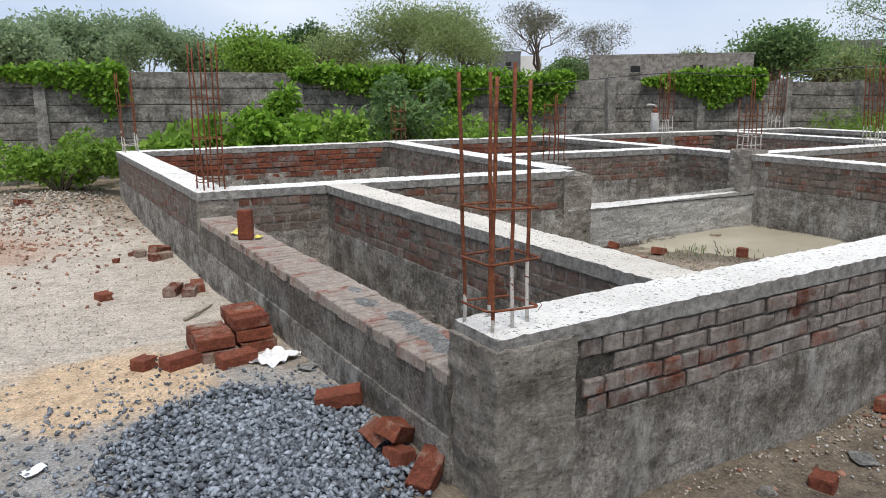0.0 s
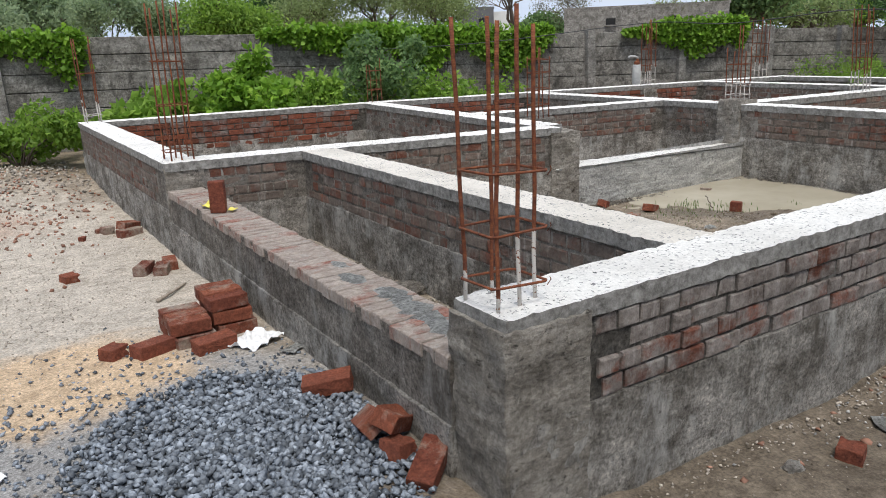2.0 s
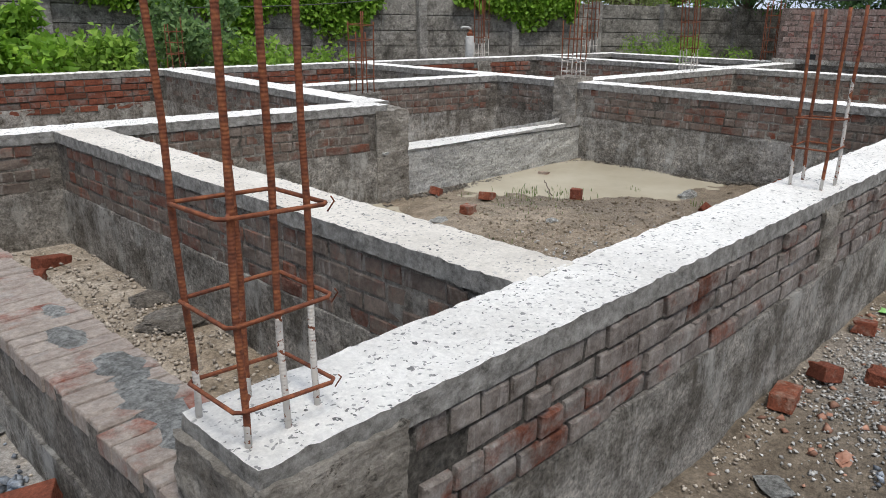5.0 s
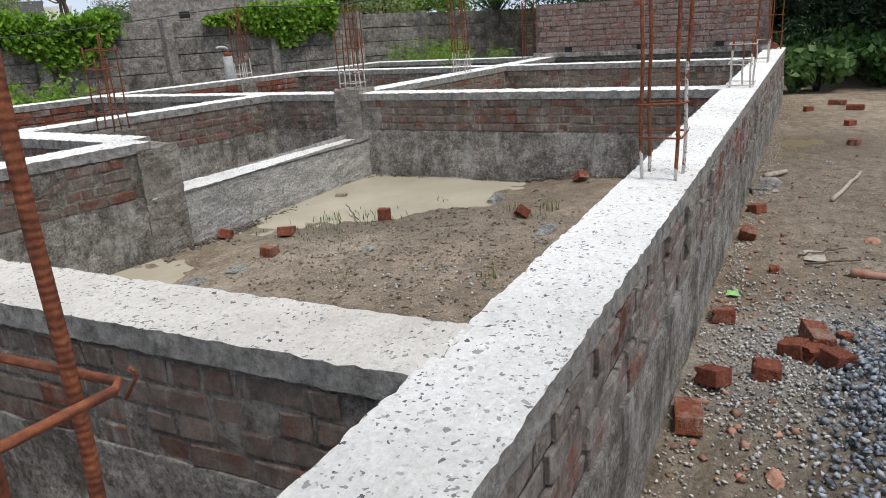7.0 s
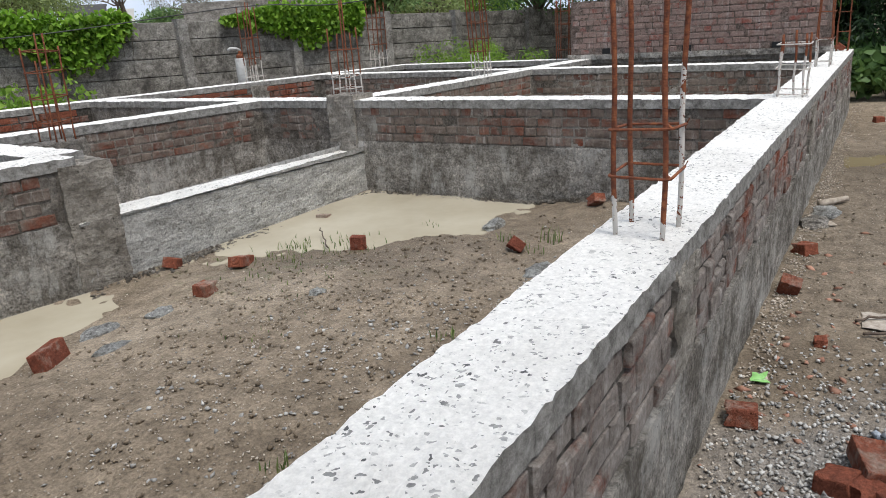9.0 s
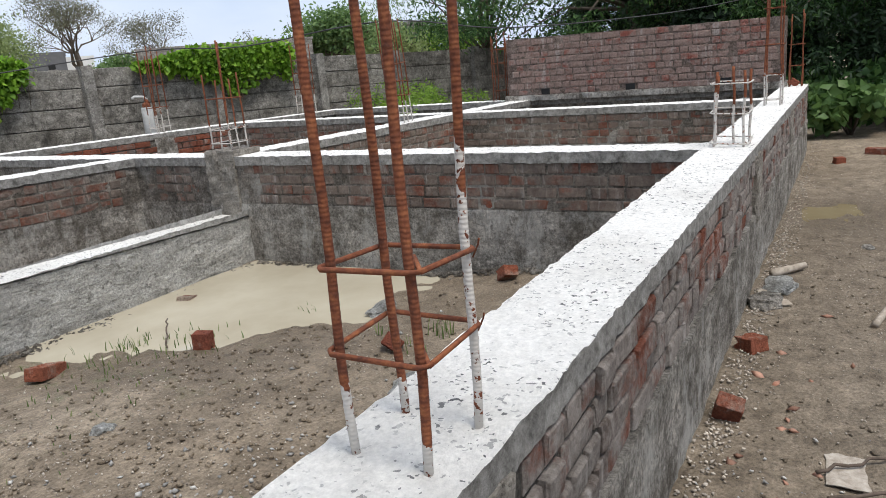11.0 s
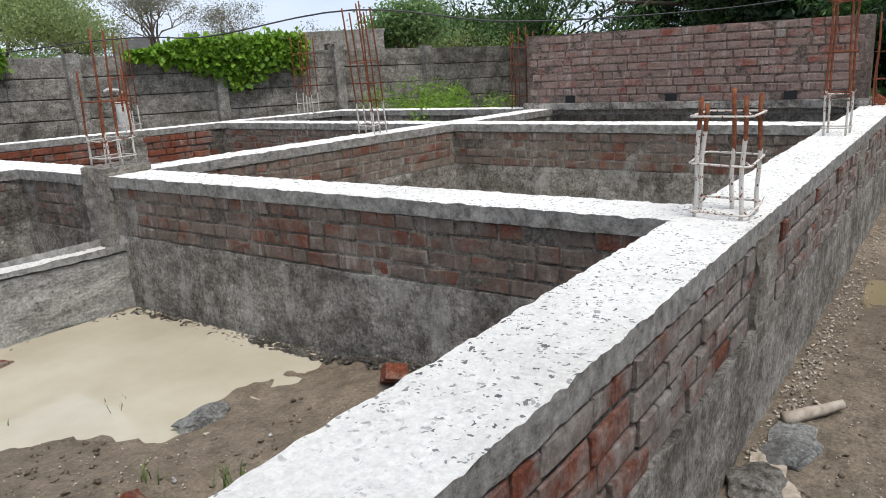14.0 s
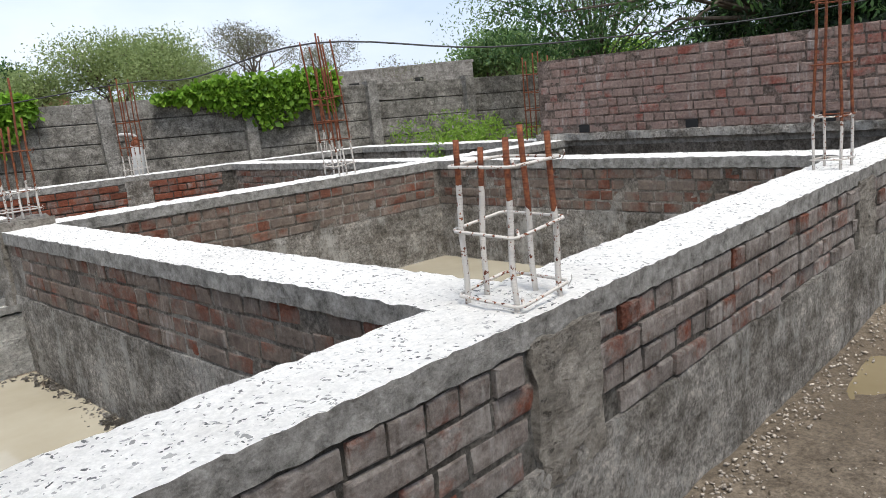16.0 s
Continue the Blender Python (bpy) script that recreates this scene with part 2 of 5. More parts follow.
def earth(name):
    """Trodden site soil: buff mud, paler dried crust, sand spill, grey stone dust and wet patches."""
    m, nt, b, pos = start(name)
    big = noise_tex(nt, pos, 0.55, 9, 0.65)
    mid = noise_tex(nt, pos, 4.0, 8, 0.7)
    fine = noise_tex(nt, pos, 60, 6, 0.75)
    col = ramp(nt, big, [(0.30, (0.165, 0.130, 0.094)), (0.5, (0.245, 0.20, 0.15)), (0.70, (0.35, 0.295, 0.23))])
    col = mixed(nt, 0.6, col, ramp(nt, mid, [(0.3, (0.62, 0.60, 0.58)), (0.7, (1.28, 1.27, 1.25))]), "MULTIPLY")

    def spot(x, y, r, soft, sx=1.0):
        mp = nt.nodes.new("ShaderNodeVectorMath")
        mp.operation = "SUBTRACT"
        nt.links.new(pos, mp.inputs[0])
        mp.inputs[1].default_value = (x, y, 0)
        sc = nt.nodes.new("ShaderNodeVectorMath")
        sc.operation = "MULTIPLY"
        nt.links.new(mp.outputs[0], sc.inputs[0])
        sc.inputs[1].default_value = (1, sx, 0)
        ln = nt.nodes.new("ShaderNodeVectorMath")
        ln.operation = "LENGTH"
        nt.links.new(sc.outputs[0], ln.inputs[0])
        d = calc(nt, "ADD", ln.outputs["Value"], calc(nt, "MULTIPLY", calc(nt, "SUBTRACT", noise_tex(nt, pos, 2.6, 6, 0.7), 0.5), r * 1.3))
        return ramp(nt, calc(nt, "DIVIDE", d, r * 2), [(0.5 - soft, (1, 1, 1)), (0.5 + soft, (0, 0, 0))])

    pale = ramp(nt, noise_tex(nt, pos, 40, 6, 0.75), [(0.3, (0.48, 0.43, 0.37)), (0.7, (0.70, 0.65, 0.58))])
    col = mixed(nt, calc(nt, "MULTIPLY", spot(-2.0, 4.8, 3.0, 0.14, 0.7), 0.72), col, pale)
    dust = ramp(nt, noise_tex(nt, pos, 90, 4, 0.8), [(0.35, (0.16, 0.165, 0.175)), (0.7, (0.46, 0.46, 0.46))])
    col = mixed(nt, calc(nt, "MULTIPLY", spot(-0.9, 1.1, 1.0, 0.12), 0.8), col, dust)
    sand = ramp(nt, noise_tex(nt, pos, 110, 4, 0.8), [(0.3, (0.46, 0.33, 0.21)), (0.7, (0.70, 0.54, 0.38))])
    col = mixed(nt, spot(-1.15, 2.15, 0.62, 0.10), col, sand)
    red = (0.33, 0.17, 0.10)
    col = mixed(nt, calc(nt, "MULTIPLY", spot(-2.0, 7.0, 0.9, 0.2), 0.6), col, red)
    col = mixed(nt, calc(nt, "MULTIPLY", spot(3.2, -1.0, 0.9, 0.15), 0.7), col, dust)
    mud = ramp(nt, noise_tex(nt, pos, 9, 8, 0.75), [(0.35, (0.085, 0.068, 0.05)), (0.65, (0.215, 0.178, 0.137))])
    col = mixed(nt, calc(nt, "MULTIPLY", calc(nt, "MAXIMUM", spot(1.6, -0.6, 1.5, 0.2), calc(nt, "MULTIPLY", spot(7.5, -0.9, 3.6, 0.25, 2.0), 0.75)), 0.92), col, mud)
    wet = calc(nt, "MAXIMUM", spot(6.0, 2.9, 1.7, 0.12), spot(9.3, -0.55, 0.8, 0.15))
    col = mixed(nt, calc(nt, "MULTIPLY", wet, 0.55), col, (0.130, 0.100, 0.068))
    col = mixed(nt, 0.8, col, ramp(nt, noise_tex(nt, pos, 8, 9, 0.78), [(0.33, (0.55, 0.53, 0.50)), (0.52, (1.0, 1.0, 1.0)), (0.68, (1.22, 1.22, 1.22))]), "MULTIPLY")
    col = mixed(nt, 0.75, col, ramp(nt, fine, [(0.32, (0.36, 0.35, 0.34)), (0.68, (1.6, 1.58, 1.55))]), "MULTIPLY")
    green = ramp(nt, noise_tex(nt, pos, 7, 7, 0.75), [(0.55, (0, 0, 0)), (0.66, (1, 1, 1))])
    col = mixed(nt, calc(nt, "MULTIPLY", calc(nt, "MULTIPLY", green, spot(4.7, 3.2, 0.9, 0.25)), 0.6), col, (0.10, 0.13, 0.05))
    nt.links.new(col, b.inputs["Base Color"])
    b.inputs["Specular IOR Level"].default_value = 0.3
    nt.links.new(ramp(nt, wet, [(0.0, (0.95, 0.95, 0.95)), (1.0, (0.5, 0.5, 0.5))]), b.inputs["Roughness"])
    bumpy(nt, b, calc(nt, "ADD", noise_tex(nt, pos, 22, 9, 0.75), calc(nt, "MULTIPLY", fine, 0.6)), 0.9, 0.02)
    return m


SMEAR = cement("smeared_cement", (0.155, 0.136, 0.115), (0.35, 0.315, 0.275), 0.65, (0.085, 0.072, 0.058), (0.52, 0.50, 0.46))
BEAM = cement("beam_concrete", (0.205, 0.185, 0.158), (0.50, 0.465, 0.42), 1.0, (0.10, 0.085, 0.066), (0.66, 0.64, 0.60))
PALE = cement("pale_concrete", (0.30, 0.30, 0.285), (0.46, 0.455, 0.43), 0.6, (0.17, 0.16, 0.14))
STUB_CAST = board_cement("cast_stub_concrete", (0.20, 0.178, 0.15), (0.44, 0.405, 0.36))
PALE_CAST = board_cement("pale_cast_concrete", (0.40, 0.39, 0.37), (0.64, 0.63, 0.60), 0.6)
RED_MORTAR = cement("red_wall_mortar", (0.17, 0.125, 0.105), (0.27, 0.21, 0.18), 0.1)
MORTAR = cement("joint_mortar", (0.075, 0.068, 0.058), (0.18, 0.165, 0.145), 0.25)
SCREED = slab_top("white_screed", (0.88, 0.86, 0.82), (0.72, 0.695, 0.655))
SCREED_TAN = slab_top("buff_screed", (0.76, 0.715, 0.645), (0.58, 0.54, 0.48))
CLAY = [(0.14, 0.055, 0.035), (0.26, 0.085, 0.050), (0.20, 0.075, 0.050), (0.30, 0.105, 0.060), (0.17, 0.075, 0.055)]
BRICK_OUT = brickish("slurried_outer_brick", 0.71, CLAY, (0.115, 0.10, 0.088), (0.39, 0.365, 0.335))
BRICK_IN = brickish("slurried_inner_brick", 0.68, [(0.21, 0.085, 0.055), (0.17, 0.075, 0.055), (0.32, 0.10, 0.05), (0.16, 0.08, 0.06), (0.24, 0.085, 0.05)], (0.115, 0.094, 0.078), (0.27, 0.228, 0.192))
BRICK_ROUGH = brickish("rough_back_brick", 0.34, CLAY, (0.13, 0.12, 0.11), (0.25, 0.235, 0.215))
BRICK_RED = brickish("built_red_brick", 0.76, [(0.30, 0.10, 0.075), (0.26, 0.11, 0.09), (0.33, 0.13, 0.10), (0.22, 0.075, 0.06)], (0.24, 0.17, 0.145), (0.33, 0.255, 0.22))
BRICK_TOP = brickish("slurried_top_brick", 0.78, [(0.36, 0.16, 0.12), (0.30, 0.12, 0.09), (0.40, 0.20, 0.15)], (0.34, 0.29, 0.25), (0.50, 0.445, 0.39))
BRICK_LOOSE = brickish("loose_clay_brick", 0.28, [(0.27, 0.088, 0.052), (0.21, 0.066, 0.042), (0.31, 0.105, 0.060), (0.18, 0.062, 0.044)], (0.26, 0.20, 0.155), (0.42, 0.36, 0.30))
PANEL = cement("boundary_concrete", (0.12, 0.111, 0.097), (0.30, 0.282, 0.252), 0.4, (0.035, 0.032, 0.027), (0.34, 0.33, 0.30), 0.4)
SOIL = earth("site_soil")
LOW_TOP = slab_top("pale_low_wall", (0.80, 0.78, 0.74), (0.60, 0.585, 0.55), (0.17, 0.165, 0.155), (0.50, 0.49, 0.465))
PEBBLE_PALE = plain("pale_pebble", (0.27, 0.23, 0.19), (0.46, 0.41, 0.35), 30, 0.9, 0.3, rand=0.6)
STONE = plain("blue_grey_stone", (0.05, 0.06, 0.074), (0.25, 0.275, 0.31), 40, 0.6, 0.3, rand=0.95)
STONE_PALE = plain("dusty_grey_stone", (0.24, 0.235, 0.225), (0.42, 0.41, 0.39), 40, 0.85, 0.3, rand=0.7)
PEBBLE = plain("soil_pebble", (0.22, 0.185, 0.15), (0.40, 0.36, 0.31), 30, 0.9, 0.3, rand=0.7)
RUBBLE = plain("brick_rubble", (0.22, 0.10, 0.065), (0.34, 0.20, 0.145), 20, 0.9, 0.5, rand=0.6)
RUST = rusty("rusted_steel", 0.70)
RUST_FOOT = rusty("foot_splashed_steel", 0.82)
RUST_COAT = rusty("cement_splashed_steel", 1.02)
RUST_WHITE = rusty("cement_coated_steel", 1.22)
BARK = plain("bark", (0.07, 0.055, 0.042), (0.17, 0.14, 0.11), 14, 0.95, 0.6)
LEAF_VINE = leafy("vine_leaf", (0.10, 0.21, 0.018), (0.19, 0.36, 0.035), (0.30, 0.48, 0.06), 0.45)
LEAF_BUSH = leafy("bush_leaf", (0.12, 0.22, 0.03), (0.21, 0.36, 0.05), (0.32, 0.47, 0.085), 0.5)
LEAF_DARK = leafy("dark_leaf", (0.03, 0.075, 0.022), (0.055, 0.125, 0.035), (0.10, 0.19, 0.05), 0.35)
LEAF_BROAD = leafy("broad_weed_leaf", (0.06, 0.115, 0.035), (0.10, 0.18, 0.055), (0.15, 0.245, 0.075), 0.4)
# distance haze put into the leaf colour: a paler, greyer green
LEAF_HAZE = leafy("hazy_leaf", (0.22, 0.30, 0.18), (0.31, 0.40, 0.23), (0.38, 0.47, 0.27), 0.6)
LEAF_MID = leafy("mid_leaf", (0.10, 0.175, 0.07), (0.165, 0.27, 0.10), (0.24, 0.35, 0.13), 0.5)
LEAF_PALE = leafy("pale_leaf", (0.17, 0.23, 0.09), (0.26, 0.33, 0.13), (0.34, 0.41, 0.18), 0.5)
LEAF_DRY = leafy("olive_twig", (0.13, 0.13, 0.095), (0.18, 0.18, 0.12), (0.23, 0.23, 0.16), 0.3)
# near-black green: the canopy's shade painted into the leaf colour
LEAF_SHADED = leafy("shade_leaf", (0.008, 0.020, 0.008), (0.016, 0.040, 0.013), (0.030, 0.066, 0.021), 0.2)
GRASS = leafy("grass_blade", (0.07, 0.12, 0.03), (0.12, 0.18, 0.05), (0.22, 0.25, 0.10))
WOOD = plain("weathered_wood", (0.22, 0.18, 0.14), (0.40, 0.35, 0.29), 25, 0.85, 0.4)
TWIG = plain("dark_twig", (0.06, 0.045, 0.035), (0.12, 0.09, 0.07), 25, 0.9, 0.3)
WHITE_PLASTIC = plain("white_plastic", (0.62, 0.62, 0.62), (0.80, 0.80, 0.80), 12, 0.35, 0.2)
YELLOW = plain("yellow_wrapper", (0.62, 0.52, 0.06), (0.75, 0.68, 0.16), 30, 0.45, 0.2)
GREEN_WRAP = plain("green_wrapper", (0.18, 0.42, 0.12), (0.30, 0.55, 0.20), 30, 0.45, 0.2)
CABLE = plain("black_cable", (0.03, 0.03, 0.032), (0.07, 0.07, 0.072), 20, 0.6, 0.1)
WALL_GREY = plain("far_grey_paint", (0.10, 0.10, 0.105), (0.16, 0.16, 0.165), 0.8, 0.9, 0.1)
WALL_WHITE = plain("far_white_paint", (0.62, 0.62, 0.60), (0.74, 0.74, 0.72), 0.8, 0.9, 0.1)
WALL_BRICK = plain("far_red_brick", (0.20, 0.085, 0.06), (0.30, 0.14, 0.10), 3, 0.9, 0.1)
WALL_OLD = cement("far_stained_concrete", (0.15, 0.14, 0.125), (0.31, 0.295, 0.27), 0.4, (0.07, 0.065, 0.055), (0.38, 0.37, 0.34), 0.3)
DARK = plain("dark_opening", (0.012, 0.012, 0.012), (0.02, 0.02, 0.02), 3, 0.6, 0.0)
PVC = plain("lime_washed_pipe", (0.34, 0.335, 0.32), (0.52, 0.515, 0.50), 14, 0.6, 0.2)


def muddy_water(name, deep, pale, rough):
    m, nt, b, pos = start(name)
    n = noise_tex(nt, pos, 1.6, 5, 0.6)
    finish(nt, b, ramp(nt, n, [(0.3, deep), (0.7, pale)]), rough, 0.5)
    b.inputs["IOR"].default_value = 1.33
    bumpy(nt, b, noise_tex(nt, pos, 9, 2, 0.4), 0.03, 0.01)
    return m


WATER = muddy_water("muddy_water", (0.34, 0.30, 0.22), (0.43, 0.39, 0.30), 0.07)
PUDDLE = muddy_water("brown_puddle", (0.17, 0.135, 0.075), (0.24, 0.195, 0.12), 0.2)


# ---- mesh builders ----
class Geo:
    """Gathers vertices and faces of one mesh."""

    def __init__(self):
        self.v, self.f = [], []

    def add(self, verts, faces):
        n = len(self.v)
        self.v.extend(tuple(p) for p in verts)
        self.f.extend(tuple(i + n for i in q) for q in faces)

    def grid(self, o, u, w, nu, nw, shift=None):
        """A grid of nu x nw cells from o along the vectors u and w."""
        o, u, w = Vector(o), Vector(u), Vector(w)
        pts = [o + u * (i / nu) + w * (j / nw) for i in range(nu + 1) for j in range(nw + 1)]
        if shift:
            pts = [p + shift(p) for p in pts]
        k = nw + 1
        self.add(pts, [(i * k + j, (i + 1) * k + j, (i + 1) * k + j + 1, i * k + j + 1) for i in range(nu) for j in range(nw)])

    def tube(self, pts, radii, sides=6, cap=True):
        pts = [Vector(p) for p in pts]
        rings = []
        for i, p in enumerate(pts):
            d = (pts[min(i + 1, len(pts) - 1)] - pts[max(i - 1, 0)]).normalized()
            a = d.cross(Vector((0.31, 0.87, 0.21)) if abs(d.z) > 0.8 else Vector((0, 0, 1))).normalized()
            c = d.cross(a)
            r = radii[i] if isinstance(radii, (list, tuple)) else radii
            rings.append([p + (a * math.cos(t) + c * math.sin(t)) * r for t in (2 * math.pi * k / sides for k in range(sides))])
        faces = [(i * sides + k, i * sides + (k + 1) % sides, (i + 1) * sides + (k + 1) % sides, (i + 1) * sides + k) for i in range(len(pts) - 1) for k in range(sides)]
        if cap:
            faces += [tuple(range(sides - 1, -1, -1)), tuple((len(pts) - 1) * sides + k for k in range(sides))]
        self.add([p for r in rings for p in r], faces)

    def box(self, c, s, m=None):
        x, y, z = (v / 2 for v in s)
        pts = [Vector((a * x, b * y, d * z)) for a in (-1, 1) for b in (-1, 1) for d in (-1, 1)]
        pts = [(m @ p if m else p) + Vector(c) for p in pts]
        self.add(pts, [(0, 1, 3, 2), (4, 6, 7, 5), (0, 4, 5, 1), (2, 3, 7, 6), (0, 2, 6, 4), (1, 5, 7, 3)])

    def mesh(self, name, mat, smooth=False):
        me = bpy.data.meshes.new(name)
        me.from_pydata(self.v, [], self.f)
        me.materials.append(mat)
        if smooth:
            me.polygons.foreach_set("use_smooth", [True] * len(me.polygons))
        me.update()
        return me


def part(name, geo, mat, parent=None, label="", smooth=False):
    ob = new(name, geo.mesh(name, mat, smooth))
    if parent:
        ob.parent = parent
    return tagged(ob, label)


def wobble(amp, freq, seed=0.0):
    off = Vector((seed * 3.7, seed * 1.9, seed * 5.3))

    def f(p):
        q = p * freq + off
        return (noise.noise_vector(q) + 0.6 * noise.noise_vector(q * 2.7)) * amp
    return f


def rough_box(a, b, w, z0, z1, step=0.06, amp=0.006, freq=9, z1b=None, seed=0.0, ends=True):
    """An uneven-sided block: a to b along its right-hand face, w thick to the left."""
    g = Geo()
    a, b = Vector((*a, 0)), Vector((*b, 0))
    d = b - a
    n = Vector((-d.y, d.x, 0)).normalized() * w
    z1b = z1 if z1b is None else z1b
    sh = wobble(amp, freq, seed)
    nl, nz, nw = max(2, round(d.length / step)), max(2, round((z1 - z0) / step)), max(2, round(w / step))

    def skin(p):
        return p + sh(p)

    def pt(s, t, k):
        top = z1 + (z1b - z1) * s
        return skin(a + d * s + n * t + Vector((0, 0, z0 + (top - z0) * k)))
    def sheet(fn, nu, nv, flip):
        pts = [fn(i / nu, j / nv) for i in range(nu + 1) for j in range(nv + 1)]
        k = nv + 1
        q = [(i * k + j, (i + 1) * k + j, (i + 1) * k + j + 1, i * k + j + 1) for i in range(nu) for j in range(nv)]
        g.add(pts, [t[::-1] for t in q] if flip else q)
    sheet(lambda s, k: pt(s, 0, k), nl, nz, False)
    sheet(lambda s, k: pt(s, 1, k), nl, nz, True)
    sheet(lambda s, t: pt(s, t, 1), nl, nw, False)
    if ends:
        sheet(lambda t, k: pt(0, t, k), nw, nz, True)
        sheet(lambda t, k: pt(1, t, k), nw, nz, False)
    return g


def brick_mesh(name, l, h, d, mat, seed, ch=0.006):
    """A brick's showing face with worn arrises; its front lies at y = 0, its body behind."""
    r = random.Random(seed)
    j = lambda a: r.uniform(-a, a)
    g = Geo()
    l2, h2 = l / 2, h / 2
    quad = [(-1, -1), (1, -1), (1, 1), (-1, 1)]
    back = [(x * l2, -d, z * h2) for x, z in quad]
    mid = [(x * l2 + j(0.004), -ch * 0.8, z * h2 + j(0.003)) for x, z in quad]
    front = [(x * (l2 - ch) + j(0.005), j(0.004), z * (h2 - ch) + j(0.004)) for x, z in quad]
    g.add(back + mid + front, [(8, 9, 10, 11)] + [(i, (i + 1) % 4, 4 + (i + 1) % 4, 4 + i) for i in range(4)] + [(4 + i, 4 + (i + 1) % 4, 8 + (i + 1) % 4, 8 + i) for i in range(4)])
    return g.mesh(name, mat)


BRICK_SETS = {}


def brick_set(mat, course):
    key = (mat.name, round(course, 3))
    if key not in BRICK_SETS:
        BRICK_SETS[key] = ([brick_mesh("brick", 0.218, course - 0.013, 0.05, mat, 10 + i) for i in range(5)], [brick_mesh("brick", 0.101, course - 0.013, 0.05, mat, 30 + i) for i in range(4)])
    return BRICK_SETS[key]


PENDING = []


def face_bricks(*args, **kw):
    """Notes a face to be laid with bricks; the bricks are laid at the end."""
    PENDING.append((args, kw))


def lay_bricks(wall, p0, p1, z0, courses, mat, proud=0.008, course=0.084, skip=(), most=300, ragged=0.004, only=None):
    """Courses of bricks, headers and stretchers in turn, on the right-hand side of p0 to p1."""
    r = random.Random(wall.name + str(p0))
    a, b = Vector((*p0, 0)), Vector((*p1, 0))
    u = (b - a).normalized()
    out = Vector((u.y, -u.x, 0))
    length = (b - a).length
    long_, short = brick_set(mat, course)
    basis = Matrix((u, out, Vector((0, 0, 1)))).transposed().to_4x4()
    made = 0
    for c in range(courses):
        s, head = -r.uniform(0.0, 0.1), c % 2
        while s < length - 0.03:
            stretch = (not head) if r.random() < 0.75 else bool(head)
            l = 0.232 if stretch else 0.114
            m = s + l / 2
            s += l
            if m - l / 2 < -0.005 or m + l / 2 > length + 0.005 or any(q0 < m < q1 for q0, q1 in skip) or made >= most or (only and not only(m, c)):
                continue
            ob = new("brick", r.choice(long_ if stretch else short))
            p = a + u * m + out * (proud + r.uniform(-ragged, ragged)) + Vector((0, 0, z0 + (c + 0.5) * course + r.uniform(-0.002, 0.002)))
            ob.matrix_world = Matrix.Translation(p) @ basis @ pose(0, 0, 0, r.uniform(-1, 1), r.uniform(-0.6, 0.6), r.uniform(-1, 1))
            ob.parent = wall
            made += 1


TOP, BED = 0.75, 0.335


def wall(name, label, a, b, w, top=TOP, core=MORTAR, cap=SCREED, beam=BEAM, bed=BED, foot=-0.45, proud=0.012, z1b=None, seed=0.0, over=0.012, capped=True, low=0.075):
    """A plinth wall: concrete beam below, brick core, screed cap."""
    u = (Vector(b) - Vector(a)).normalized()
    n = Vector((-u.y, u.x))
    a, b = Vector(a), Vector(b)
    thick = low if capped else 0.0
    body = part(name, rough_box(a, b, w, foot, top - thick + 0.01, 0.07, 0.004, 12, None if z1b is None else z1b - thick + 0.01, seed), core)
    tagged(body, label, "wall", kind="structure")
    if beam:
        part("plinth_beam", rough_box(a - n * proud, b - n * proud, w + 2 * proud, foot - 0.02, bed, 0.04, 0.009, 9, seed=seed + 1), beam, body, "stained concrete plinth beam", True)
    if capped:
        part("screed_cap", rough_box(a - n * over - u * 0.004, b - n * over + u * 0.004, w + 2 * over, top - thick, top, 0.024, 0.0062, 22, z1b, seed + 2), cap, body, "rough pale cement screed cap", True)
    return body


def leaf_cloud(name, pts, size, mat, parent, seed=0, droop=0.3, slim=0.55, label=""):
    """Many small folded leaves, one at each point."""
    rng = np.random.default_rng(seed)
    pts = np.asarray(pts, float)
    n = len(pts)
    d = rng.normal(size=(n, 3))
    d[:, 2] -= droop
    d /= np.linalg.norm(d, axis=1)[:, None]
    e = np.cross(d, rng.normal(size=(n, 3)))
    e /= np.linalg.norm(e, axis=1)[:, None] + 1e-9
    f = np.cross(d, e)
    s = size * rng.uniform(0.6, 1.35, (n, 1))
    base, tip, mid = pts, pts + d * s, pts + d * s * 0.45
    v = np.stack([base, mid + e * s * slim * 0.5 + f * s * 0.12, tip, mid - e * s * slim * 0.5 + f * s * 0.12], 1).reshape(-1, 3)
    me = bpy.data.meshes.new(name)
    me.vertices.add(4 * n)
    me.vertices.foreach_set("co", v.ravel())
    idx = np.arange(n)[:, None] * 4 + np.array([0, 1, 2, 0, 2, 3])
    me.loops.add(6 * n)
    me.loops.foreach_set("vertex_index", idx.ravel().astype(np.int32))
    me.polygons.add(2 * n)
    me.polygons.foreach_set("loop_start", np.arange(0, 6 * n, 3, dtype=np.int32))
    me.materials.append(mat)
    me.update(calc_edges=True)
    me.validate()
    ob = new(name, me)
    ob.parent = parent
    return tagged(ob, label)


# ---- ground ----
def bump_at(x, y, cx, cy, r, h):
    return h * math.exp(-((x - cx) ** 2 + (y - cy) ** 2) / (r * r))


def step01(v, a, b):
    t = min(1.0, max(0.0, (v - a) / (b - a)))
    return t * t * (3 - 2 * t)


